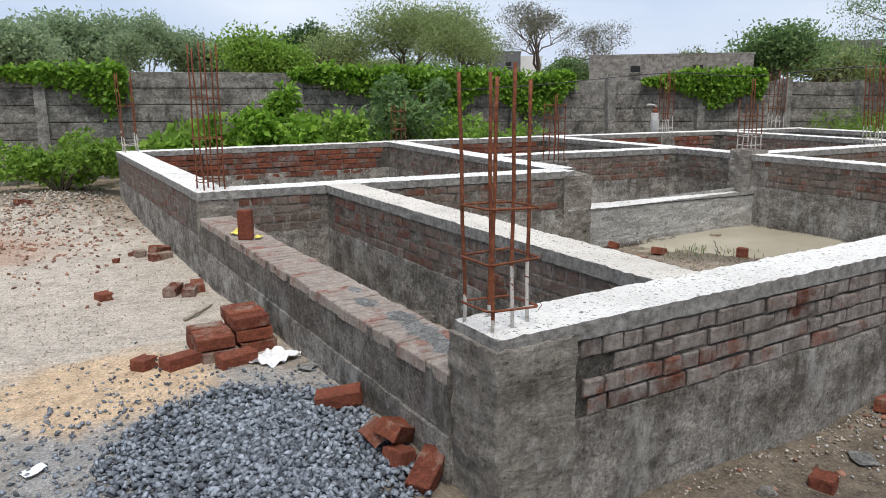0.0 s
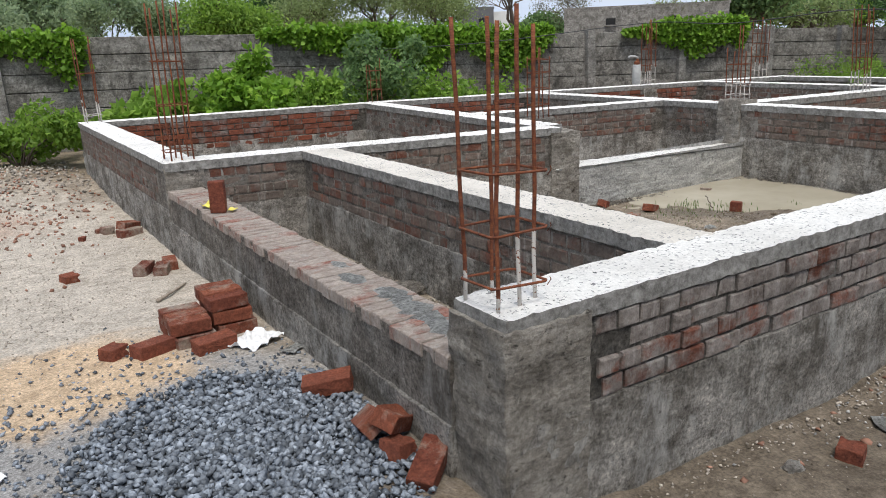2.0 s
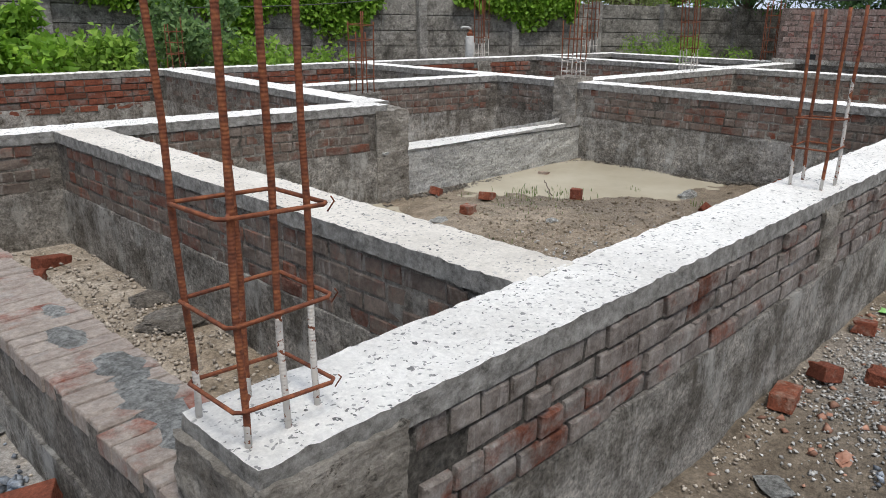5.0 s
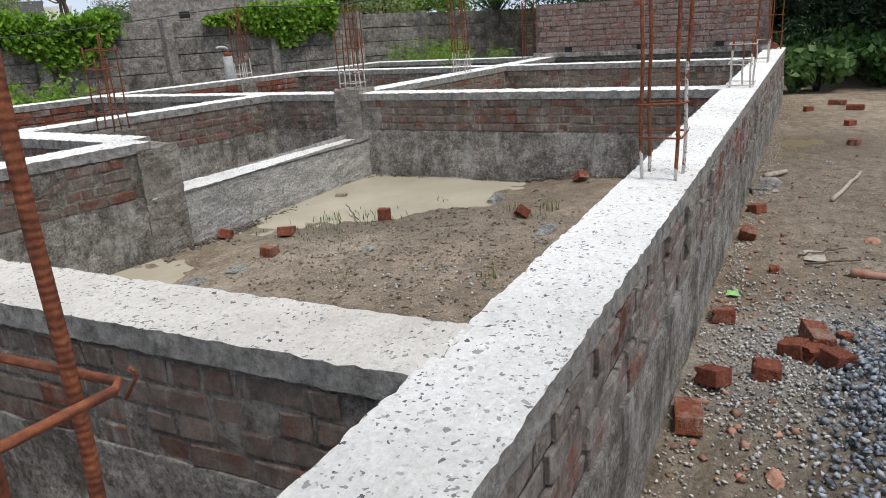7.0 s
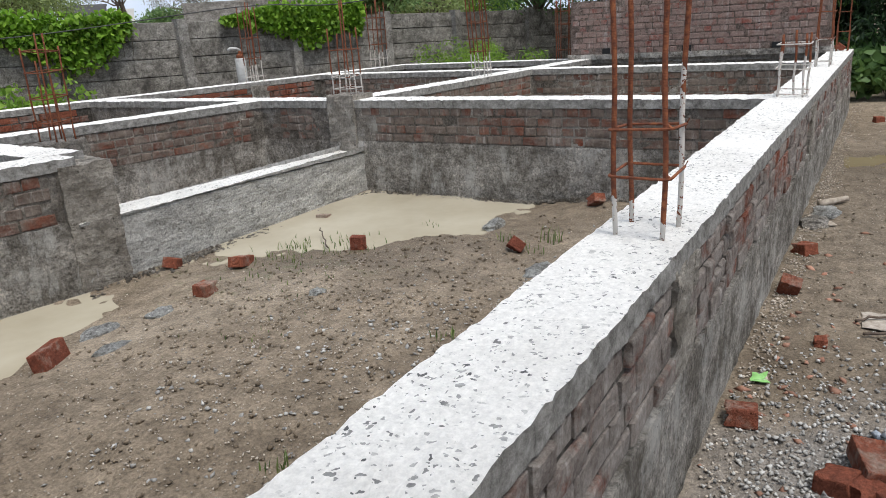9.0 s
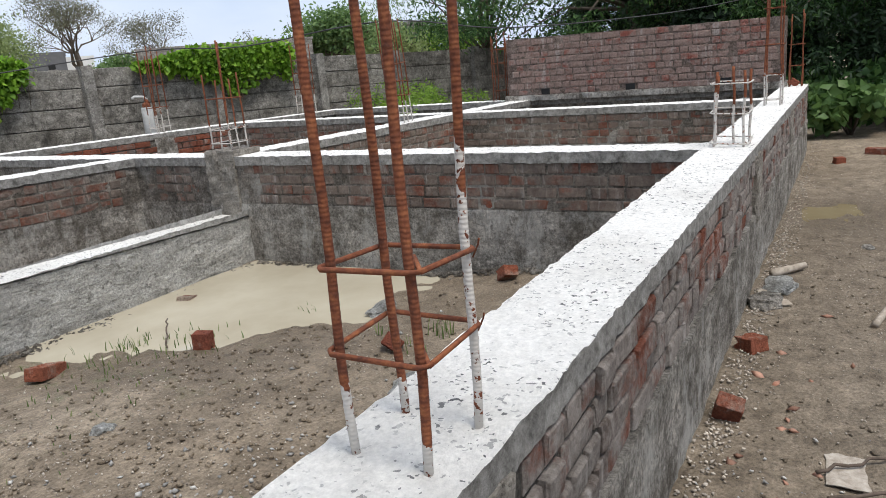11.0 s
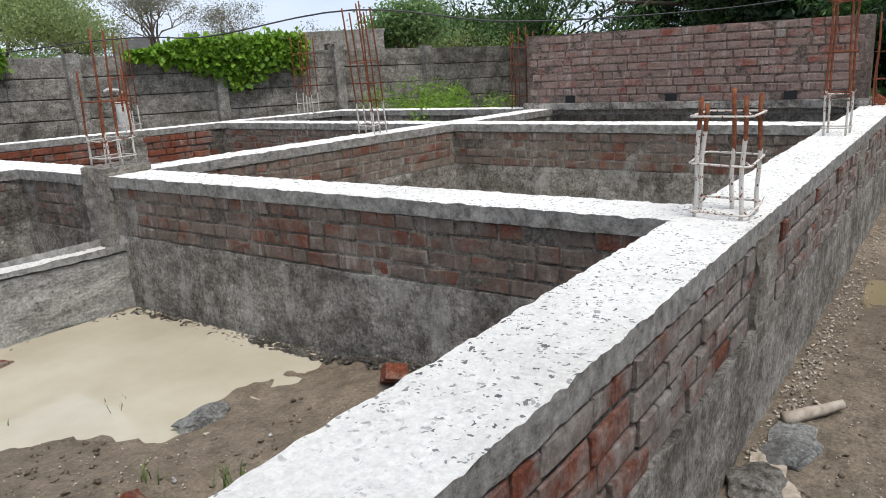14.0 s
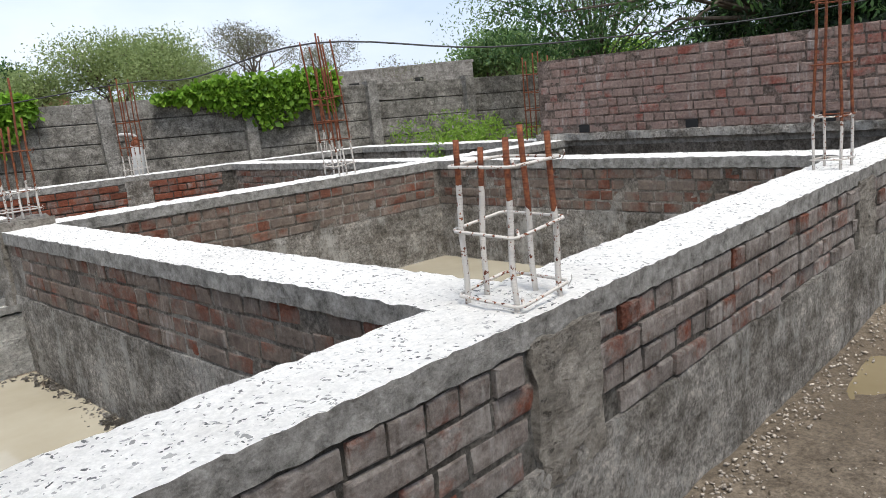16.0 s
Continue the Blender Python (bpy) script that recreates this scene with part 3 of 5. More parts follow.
def ground_z(x, y):
    """Height of the soil: the outside yard, the heaps and the dug rooms."""
    inside = 0.28 < x < 12.0 and 0.2 < y < 9.4
    p = Vector((x, y, 0))
    rough = 0.018 * noise.noise(p * 2.1) + 0.010 * noise.noise(p * 6.3) + 0.005 * noise.noise(p * 15)
    if inside:
        z = -0.16
        if x > 1.3 and x < 7.0 and y < 4.3:
            z += bump_at(x, y, 3.3, 1.7, 1.5, 0.13) + bump_at(x, y, 6.9, 1.3, 0.5, 0.07) + bump_at(x, y, 6.2, 0.7, 0.8, 0.06) - bump_at(x, y, 5.9, 3.2, 0.9, 0.05) + bump_at(x, y, 5.2, 2.05, 0.55, 0.06) + bump_at(x, y, 4.3, 2.6, 0.5, 0.04) - bump_at(x, y, 2.7, 3.7, 0.8, 0.06)
        elif x < 1.3:
            z += 0.09 + bump_at(x, y, 1.0, 2.4, 0.3, 0.05)
        else:
            z -= 0.03
        return z + rough
    left = 0.06 - 0.12 * step01(y, 1.4, 4.5)
    right = -0.11
    z = left + (right - left) * step01(x + 0.25 * y, -0.3, 0.7) if y < 0.3 else (left if x < 1 else -0.06)
    z += bump_at(x, y, -0.55, 0.75, 0.55, 0.06) - bump_at(x, y, 1.9, -0.35, 0.5, 0.07) + bump_at(x, y, 3.1, -1.15, 0.45, 0.14)
    z += bump_at(x, y, -1.0, 9.6, 1.2, 0.16) + bump_at(x, y, -2.6, 10.6, 1.4, 0.14) + bump_at(x, y, -0.2, 12.0, 1.5, 0.12)
    z += bump_at(x, y, 13.0, -0.9, 1.2, 0.05) - bump_at(x, y, 9.35, -0.52, 0.55, 0.035)
    far = max(abs(x - 5), abs(y - 4))
    if far > 12:
        rough *= 2.0
    return z + rough


def ground_sheet():
    def axis(lo, hi, step):
        fine = list(np.arange(lo, hi + 1e-6, step))
        out, v, s = [], step, step
        while v < 420:
            out.append(v)
            s *= 1.35
            v += s
        return [lo - v for v in reversed(out)] + fine + [hi + v for v in out]
    xs, ys = axis(-4.0, 13.4, 0.06), axis(-2.6, 10.2, 0.06)
    g = Geo()
    g.v = [(x, y, ground_z(x, y)) for x in xs for y in ys]
    k = len(ys)
    g.f = [(i * k + j, (i + 1) * k + j, (i + 1) * k + j + 1, i * k + j + 1) for i in range(len(xs) - 1) for j in range(k - 1)]
    return tagged(part("ground", g, SOIL, smooth=True), "trodden buff soil with sand and stone dust", "ground", kind="structure")


ground_sheet()


def water_sheet(name, label, pts, mat=WATER):
    g = Geo()
    n = len(pts)
    g.add([(x, y, z) for x, y, z in pts], [tuple(range(n))])
    return tagged(part(name, g, mat), label, "water", kind="structure")


def puddle(name, label, cx, cy, rx, ry, z):
    water_sheet(name, label, [(cx + rx * (1 + 0.3 * noise.noise(Vector((math.cos(t) * 1.6, math.sin(t) * 1.6, 0.7)))) * math.cos(t), cy + ry * (1 + 0.3 * noise.noise(Vector((math.cos(t) * 1.6, math.sin(t) * 1.6, 0.7)))) * math.sin(t), z) for t in (2 * math.pi * i / 40 for i in range(40))], PUDDLE)


water_sheet("water_pond", "still muddy rain water in the dug room", [(1.5, 0.3, -0.158), (6.96, 0.3, -0.158), (6.96, 3.95, -0.158), (1.5, 4.3, -0.158)])
water_sheet("water_room", "muddy rain water in the next room", [(7.3, 0.3, -0.165), (10.6, 0.3, -0.165), (10.6, 4.0, -0.165), (7.3, 4.2, -0.165)])
puddle("water_puddle", "shallow brown puddle on the yard", 9.45, -0.46, 0.62, 0.24, -0.139)

# ---- plinth walls ----
w_long = wall("wall_south", "long slurry-smeared brick plinth wall with white screed top", (0.035, -0.05), (12.60, -0.05), 0.28, proud=0.022, seed=1)
w_low = wall("wall_west_low", "low plinth wall topped with slurried bricks", (0.28, 0.24), (0.28, 4.62), 0.28, top=0.50, core=SMEAR, beam=BEAM, bed=0.24, capped=False, seed=2)
w_left = wall("wall_west", "brick plinth wall with white screed top", (0.28, 4.605), (0.28, 9.8), 0.28, core=SMEAR, seed=3)
w_mida = wall("wall_inner_a", "slurry-coated inner plinth wall", (0.0, 4.60), (3.86, 3.98), 0.30, core=SMEAR, seed=4)
w_lowmid = wall("wall_inner_low", "low pale concrete dividing wall", (3.80, 3.97), (7.0, 3.99), 0.29, top=0.315, core=PALE_CAST, cap=LOW_TOP, beam=None, z1b=0.24, seed=5, low=0.022)
w_junc = wall("wall_inner_b", "slurry-coated inner wall with buff screed top", (1.45, 0.225), (1.45, 4.42), 0.28, core=SMEAR, cap=SCREED_TAN, seed=6)
w_x7 = wall("wall_inner_c", "slurry-coated brick wall over concrete beam", (7.27, 0.225), (7.27, 8.4), 0.29, core=SMEAR, bed=0.34, seed=7)
w_mid2 = wall("wall_inner_d", "brown slurry-coated inner plinth wall", (7.2, 4.08), (12.52, 3.56), 0.29, core=SMEAR, seed=8)
w_in5 = wall("wall_inner_e", "slurry-coated inner plinth wall", (4.05, 5.86), (7.0, 5.33), 0.28, core=SMEAR, seed=9)
w_xb = wall("wall_inner_f", "grey cement-coated inner plinth wall", (4.06, 4.2), (4.42, 9.0), 0.29, core=SMEAR, seed=10)
w_x104 = wall("wall_inner_g", "brown slurry-coated inner plinth wall", (10.86, 0.225), (10.95, 7.6), 0.29, core=SMEAR, seed=11)
w_back1 = wall("wall_north_a", "rough red brick plinth wall, bare inner face", (0.27, 9.5), (4.2, 8.97), 0.29, seed=12)
w_back2 = wall("wall_north_b", "rough brick plinth wall with white screed top", (4.2, 8.97), (12.84, 7.09), 0.29, seed=13)
w_far = wall("wall_east", "end plinth wall under the red brick wall", (12.84, -0.05), (12.84, 7.12), 0.30, core=SMEAR, seed=14)

# concrete column stubs cast into the walls
def stub(parent, a, b, w, z0, z1, mat=STUB_CAST, seed=0.0):
    part("column_stub", rough_box(a, b, w, z0, z1, 0.025, 0.013, 17, seed=seed), mat, parent, "rough cast concrete column stub", True)


stub(w_long, (0.015, -0.078), (0.40, -0.078), 0.34, -0.3, 0.705, seed=21)
stub(w_long, (3.10, -0.068), (3.37, -0.068), 0.20, 0.3, 0.69, STUB_CAST, 22)
stub(w_long, (7.02, -0.074), (7.32, -0.074), 0.20, 0.28, 0.69, STUB_CAST, 23)
stub(w_long, (9.82, -0.070), (10.12, -0.070), 0.20, 0.28, 0.69, STUB_CAST, 24)
stub(w_left, (-0.012, 4.592), (0.31, 4.55), 0.34, -0.1, 0.70, seed=25)
stub(w_mida, (3.74, 3.975), (4.09, 3.93), 0.40, -0.3, 0.70, seed=26)
stub(w_x7, (6.955, 4.06), (7.30, 4.05), 0.34, 0.2, 0.80, seed=27)
stub(w_back2, (9.35, 7.835), (9.65, 7.77), 0.15, -0.1, 0.70, BEAM, 28)

stub(w_xb, (4.06, 4.84), (4.53, 4.82), 0.28, -0.3, 0.745, SMEAR, 29)
face_bricks(w_long, (0.40, -0.05), (12.58, -0.05), BED, 4, BRICK_OUT, proud=0.013, ragged=0.010, most=340, skip=((2.70, 2.97), (6.62, 6.92), (9.42, 9.72)))
face_bricks(w_left, (0.0, 9.8), (0.0, 4.95), BED, 4, BRICK_IN, proud=0.004)
face_bricks(w_mida, (0.3, 4.55), (1.17, 4.41), BED, 4, BRICK_IN, proud=0.003)
face_bricks(w_mida, (1.47, 4.365), (3.72, 4.003), BED, 4, BRICK_IN, proud=0.004)
face_bricks(w_junc, (1.17, 4.40), (1.17, 0.24), BED - 0.005, 4, BRICK_IN, proud=0.004)
face_bricks(w_x7, (6.98, 3.98), (6.98, 0.24), 0.345, 4, BRICK_IN, proud=0.004)
face_bricks(w_x7, (6.98, 5.30), (6.98, 4.42), 0.345, 4, BRICK_IN, proud=0.003)
face_bricks(w_in5, (4.35, 5.806), (6.97, 5.335), BED, 4, BRICK_IN, proud=0.004)
face_bricks(w_back1, (0.3, 9.496), (4.1, 8.984), 0.25, 5, BRICK_ROUGH, proud=0.014, ragged=0.010)
face_bricks(w_back2, (4.5, 8.905), (6.95, 8.371), 0.25, 5, BRICK_ROUGH, proud=0.014, ragged=0.010)
face_bricks(w_back2, (7.30, 8.295), (10.62, 7.572), 0.25, 5, BRICK_ROUGH, proud=0.014, ragged=0.010, skip=((2.07, 2.42),))
face_bricks(w_xb, (4.13, 8.95), (3.79, 4.5), BED, 4, BRICK_IN, proud=0.002)
face_bricks(w_mid2, (7.3, 4.07), (10.6, 3.747), BED, 4, BRICK_IN, proud=0.004)
face_bricks(w_x104, (10.613, 3.74), (10.57, 0.25), BED, 4, BRICK_IN, proud=0.004)
face_bricks(w_x104, (10.655, 7.5), (10.62, 4.05), BED, 4, BRICK_IN, proud=0.004)


def low_wall_top():
    """A row of bricks laid across the low wall, slurried over."""
    r = random.Random(5)
    meshes = []
    for i in range(4):
        g = Geo()
        c = 0.006
        rr = random.Random(60 + i)
        x, y, z = 0.145, 0.041, 0.03
        lo = [(-x, -y, -z), (x, -y, -z), (x, y, -z), (-x, y, -z)]
        mid = [(px, py, z - c) for px, py, _ in lo]
        hi = [(px * 0.965 + rr.uniform(-0.008, 0.008), py * 0.86 + rr.uniform(-0.004, 0.004), z + rr.uniform(-0.003, 0.003)) for px, py, _ in lo]
        g.add(lo + mid + hi, [(8, 9, 10, 11)] + [(k, (k + 1) % 4, 4 + (k + 1) % 4, 4 + k) for k in range(4)] + [(4 + k, 4 + (k + 1) % 4, 8 + (k + 1) % 4, 8 + k) for k in range(4)])
        meshes.append(g.mesh("brick", BRICK_TOP))
    y = 0.30
    while y < 4.58:
        ob = new("brick", r.choice(meshes))
        ob.matrix_world = pose(0.14 + r.uniform(-0.008, 0.008), y, 0.492 + r.uniform(-0.003, 0.003), r.uniform(-1.5, 1.5), r.uniform(-1, 1), r.uniform(-2, 2))
        ob.parent = w_low
        y += 0.086


mort = Geo()
rr = random.Random(77)
for cx, cy, rad in ((0.17, 0.75, 0.16), (0.19, 1.0, 0.13), (0.15, 1.35, 0.10), (0.2, 1.6, 0.09), (0.16, 0.5, 0.12)):
    ring = [(cx + rad * (0.6 if k % 2 else 0.8) * math.cos(k * 0.5236) * 0.7, cy + rad * math.sin(k * 0.5236), 0.522 + rr.uniform(0, 0.004)) for k in range(12)]
    edge = [(cx + (x - cx) * 1.5, cy + (y - cy) * 1.5, 0.512) for x, y, _ in ring]
    mort.add([(cx, cy, 0.532)] + ring + edge, [(0, 1 + k, 1 + (k + 1) % 12) for k in range(12)] + [(1 + k, 13 + k, 13 + (k + 1) % 12, 1 + (k + 1) % 12) for k in range(12)])
part("mortar_smear", mort, PALE, w_low, "dried pale mortar smears", True)

# ---- red brick wall on the east plinth ----
w_red = tagged(part("wall_red", rough_box((12.73, 0.20), (12.73, 3.90), 0.23, TOP + 0.06, 1.595, 0.08, 0.003, 9, 1.62, 31), RED_MORTAR), "freshly built red brick wall with putlog holes", "wall", kind="structure")
part("footing_course", rough_box((12.75, 0.18), (12.75, 3.94), 0.30, TOP - 0.01, TOP + 0.065, 0.05, 0.014, 13, seed=32), BEAM, w_red, "grey stone and mortar footing course", True)
HOLES = (3.32, 2.10, 0.88)
hole_geo = Geo()
for hy in HOLES:
    hole_geo.box((12.498, hy, 0.862), (0.02, 0.125, 0.08))
part("putlog_hole", hole_geo, DARK, w_red, "dark putlog holes")
face_bricks(w_red, (12.73, 3.90), (12.505, 3.90), 0.815, 9, BRICK_RED, proud=0.005, course=0.0875)
face_bricks(w_red, (12.502, 3.90), (12.502, 0.20), 0.815, 9, BRICK_RED, proud=0.006, course=0.0875, ragged=0.003, only=lambda m, c: not (c < 1 and any(abs(3.90 - m - h) < 0.12 for h in HOLES)))

# ---- boundary wall of precast panels ----
BOUND = [(-14.0, 15.9, 1.99), (-9.6, 14.85, 1.99), (-5.2, 13.8, 1.99), (-0.8, 12.85, 1.98), (3.6, 11.9, 1.93), (8.1, 10.93, 1.78), (10.2, 10.15, 1.74), (12.1, 9.35, 1.72), (14.04, 8.54, 1.69), (15.74, 7.82, 1.65), (17.7, 7.0, 1.62), (19.8, 6.1, 1.60), (22.2, 5.1, 1.58)]
w_bound = tagged(new("boundary_wall"), "weathered grey precast concrete panel boundary wall", "wall", kind="structure")
for i in range(len(BOUND) - 1):
    (x0, y0, z0), (x1, y1, z1) = BOUND[i], BOUND[i + 1]
    for k in range(7):
        a, b = Vector((x0, y0)), Vector((x1, y1))
        u = (b - a).normalized()
        g = Geo()
        d = (b - a)
        n = Vector((-u.y, u.x)) * 0.05
        hh = 0.302
        tilt = 0.006 * math.sin(i * 7.3 + k * 2.9)
        lo = [(*(a - n * tilt * 20), z0 - hh * (k + 1) + 0.020), (*b, z1 - hh * (k + 1) + 0.020), (*(b + n), z1 - hh * (k + 1) + 0.020), (*(a + n), z0 - hh * (k + 1) + 0.020)]
        hi = [(*(a - n * tilt * 20), z0 - hh * k - 0.008), (*b, z1 - hh * k - 0.008), (*(b + n), z1 - hh * k - 0.008), (*(a + n), z0 - hh * k - 0.008)]
        cap = [(p[0] + n.x * 0.12 * (1 if q < 2 else -1), p[1] + n.y * 0.12 * (1 if q < 2 else -1), p[2] + 0.008) for q, p in enumerate(hi)]
        g.add(lo + hi + cap, [(0, 1, 5, 4), (1, 2, 6, 5), (2, 3, 7, 6), (3, 0, 4, 7), (4, 5, 9, 8), (5, 6, 10, 9), (6, 7, 11, 10), (7, 4, 8, 11), (8, 9, 10, 11)])
        part("panel", g, PANEL, w_bound)
for (x0, y0, z0), (x1, y1, z1) in zip(BOUND, BOUND[1:]):
    g = Geo()
    g.add([(x0, y0 + 0.02, -0.5), (x1, y1 + 0.02, -0.5), (x1, y1 + 0.02, z1 - 0.03), (x0, y0 + 0.02, z0 - 0.03), (x0, y0 + 0.035, -0.5), (x1, y1 + 0.035, -0.5), (x1, y1 + 0.035, z1 - 0.03), (x0, y0 + 0.035, z0 - 0.03)], [(0, 1, 2, 3), (5, 4, 7, 6), (3, 2, 6, 7)])
    part("joint_fill", g, MORTAR, w_bound)
for i, (x, y, z) in enumerate(BOUND):
    g = rough_box((x - 0.09, y - 0.075), (x + 0.09, y - 0.115), 0.18, -0.5, z + 0.05, 0.15, 0.006, 5, seed=i)
    lean = (0.0, 0.0, 0.02, 0.0, 0.01, 0.0, -0.06, 0.0, -0.03, -0.07, 0.0, 0.0, 0.0)[i]
    g.v = [(px + (pz + 0.5) * lean * -0.5 * -1, py, pz) for px, py, pz in g.v]
    part("post", g, WALL_OLD, w_bound, "", True)

# ---- reinforcement bars ----
def rebar_column(label, spots, base, tops, rings, mat, r=0.0075, lean=(0, 0), sag=0.004, ring_mat=None, seed=0, bar_mats=()):
    """Upright bars at the spots, tied by square links at the heights in rings."""
    rr = random.Random(seed)
    root = tagged(new("rebar_column"), label, "rebar", "starter bars")
    cx, cy = sum(p[0] for p in spots) / len(spots), sum(p[1] for p in spots) / len(spots)
    root.location = (cx, cy, base)
    for i, (x, y) in enumerate(spots):
        g = Geo()
        top = tops[i % len(tops)]
        n = 9
        dx, dy = rr.uniform(-0.02, 0.02) + lean[0], rr.uniform(-0.02, 0.02) + lean[1]
        pts = [(x - cx + dx * (k / n) ** 1.4 + sag * math.sin(k * 1.3 + i), y - cy + dy * (k / n) ** 1.4 + sag * math.cos(k * 1.1 + i), -0.03 + (top - base + 0.03) * k / n) for k in range(n + 1)]
        g.tube(pts, r, 7)
        part("bar", g, bar_mats[i % len(bar_mats)] if bar_mats else mat, root, "", True)
    x0, x1 = min(p[0] for p in spots) - r * 1.6, max(p[0] for p in spots) + r * 1.6
    y0, y1 = min(p[1] for p in spots) - r * 1.6, max(p[1] for p in spots) + r * 1.6
    for z in rings:
        g = Geo()
        t = rr.uniform(-0.015, 0.015)
        k = (z - base) / max(0.2, tops[0] - base)
        ox, oy = lean[0] * k, lean[1] * k
        c = [(x0 - cx + ox, y0 - cy + oy, z - base + t), (x1 - cx + ox, y0 - cy + oy, z - base - t * 0.5), (x1 - cx + ox, y1 - cy + oy, z - base - t), (x0 - cx + ox, y1 - cy + oy, z - base + t * 0.3)]
        ring = []
        for q in range(4):
            p, s = Vector(c[q]), Vector(c[(q + 1) % 4])
            ring += [p.lerp(s, 0.06), p.lerp(s, 0.5), p.lerp(s, 0.94)]
        ring += [ring[0], Vector(c[0]) + Vector((0.045, 0.03, 0.012))]
        g.tube(ring, 0.0048, 6)
        g.tube([Vector(c[1]) + Vector((0.0, -0.006, 0.016)), Vector(c[1]) + Vector((0.014, 0.003, 0.002)), Vector(c[1]) + Vector((0.0, 0.008, -0.018))], 0.002, 4)
        part("link", g, ring_mat or mat, root, "", True)
    return root


def six(x0, x1, y0, y1):
    xm = (x0 + x1) / 2
    return [(x0, y1), (x0 + 0.02, y0), (xm, y0), (x1, y0), (x1, y1), (xm, y1)]


def four(x0, x1, y0, y1):
    return [(x0, y0), (x1, y0), (x1, y1), (x0, y1)]


rebar_column("tall rusty bars at the building corner, cement-splashed at the foot", [(0.05, 0.195), (0.06, 0.02), (0.16, 0.03), (0.265, 0.07), (0.175, 0.20)], 0.74, [1.72, 1.70, 1.75, 1.69], [0.83, 1.02, 1.22], RUST_FOOT, 0.0075, seed=1, ring_mat=RUST, bar_mats=(RUST_FOOT, RUST_FOOT, RUST_COAT, RUST_COAT, RUST_FOOT))
rebar_column("tall thin rusty bars rising from the wall corner", six(0.06, 0.27, 4.68, 4.86), 0.75, [2.05, 2.0, 2.07], [0.83, 1.22, 1.58], RUST, 0.007, seed=2)
rebar_column("thin rusty bars at the back corner", four(0.08, 0.26, 9.52, 9.72), 0.75, [1.88, 1.91, 1.80], [0.85, 1.42], RUST_COAT, 0.0085, seed=3)
rebar_column("short rusty bars behind the end stub", six(4.30, 4.48, 4.88, 5.06), 0.75, [1.45, 1.55, 1.35], [0.9, 1.08, 1.27, 1.42], RUST, 0.0065, seed=4)
rebar_column("rusty bars with cement-coated links on the inner corner", six(7.02, 7.24, 4.14, 4.34), 0.80, [1.45, 1.72, 1.40], [0.86, 0.98, 1.24], RUST_COAT, 0.0075, seed=5, lean=(0.02, 0.02))
rebar_column("rusty bars half coated with cement on the long wall", [(3.223, 0.009), (3.394, 0.005), (3.395, 0.163), (3.237, 0.167)], 0.75, [1.60, 1.61, 1.59, 1.58], [0.945, 1.085], RUST_FOOT, 0.0085, seed=6, bar_mats=(RUST_FOOT, RUST_WHITE, RUST_FOOT, RUST_FOOT))
rebar_column("short cement-coated bars with three links", [(7.06, 0.175), (7.15, 0.185), (7.065, 0.01), (7.255, 0.09), (7.24, -0.008)], 0.75, [1.20, 1.17, 1.20, 1.22], [0.78, 0.96, 1.13], RUST_COAT, 0.0085, seed=7, ring_mat=RUST_WHITE)
rebar_column("tall rusty bars near the end of the long wall", four(9.86, 10.04, 0.03, 0.17), 0.75, [1.82, 1.86, 1.84], [0.80, 1.03, 1.3, 1.62], RUST_COAT, 0.008, seed=8)
rebar_column("rusty bars at the far end of the long wall", four(12.38, 12.56, 0.0, 0.14), 0.75, [1.60, 1.65, 1.55], [1.0, 1.25], RUST, 0.008, seed=9)
rebar_column("rusty bars beside the red brick wall", six(12.62, 12.82, 4.0, 4.2), 0.75, [1.70, 1.75, 1.66], [0.9, 1.1, 1.3, 1.5], RUST, 0.008, seed=10)
rebar_column("leaning rusty bars carrying the cable", six(9.58, 9.78, 3.95, 4.12), 0.75, [1.90, 1.95, 1.86], [0.84, 1.06, 1.22, 1.42], RUST_COAT, 0.0075, seed=11, lean=(-0.08, 0.02))
rebar_column("rusty bars on the back wall by the pipe", six(9.45, 9.68, 7.88, 8.02), 0.75, [1.85, 1.92, 1.80], [0.83, 1.1, 1.4], RUST_COAT, 0.008, seed=12)
rebar_column("tall rusty bars at the back end corner", six(12.02, 12.28, 7.32, 7.5), 0.75, [1.85, 1.90, 1.80], [0.9, 1.15, 1.4, 1.6], RUST_COAT, 0.008, seed=13)
rebar_column("thin twisted wires on the back wall", four(4.3, 4.48, 9.05, 9.2), 0.75, [1.35, 1.45, 1.3], [0.95, 1.1, 1.25], RUST, 0.006, seed=14)

# ---- standpipe with tap beyond the back wall ----
def standpipe():
    root = tagged(new("standpipe"), "lime-washed stub with rusty tap behind the back wall", "tap")
    root.location = (9.85, 8.5, 0.15)
    g = Geo()
    g.tube([(0, 0, -0.2), (0, 0, 0.93), (0, 0, 0.95)], [0.085, 0.08, 0.07], 14)
    part("pillar", g, PVC, root, "white lime-washed stub", True)
    g = Geo()
    g.tube([(0, 0, 0.93), (0, 0, 0.99), (0.01, 0, 1.02)], [0.055, 0.06, 0.03], 10)
    g.tube([(0.05, 0, 1.0), (0.0, 0, 1.06)], 0.025, 8)
    part("valve", g, RUST, root, "rusty valve body", True)
    g = Geo()
    g.tube([(0.03, 0.0, 1.06), (-0.02, 0.02, 1.1), (-0.16, 0.03, 1.11), (-0.2, 0.03, 1.09)], 0.022, 8)
    part("spout", g, PVC, root, "", True)


standpipe()

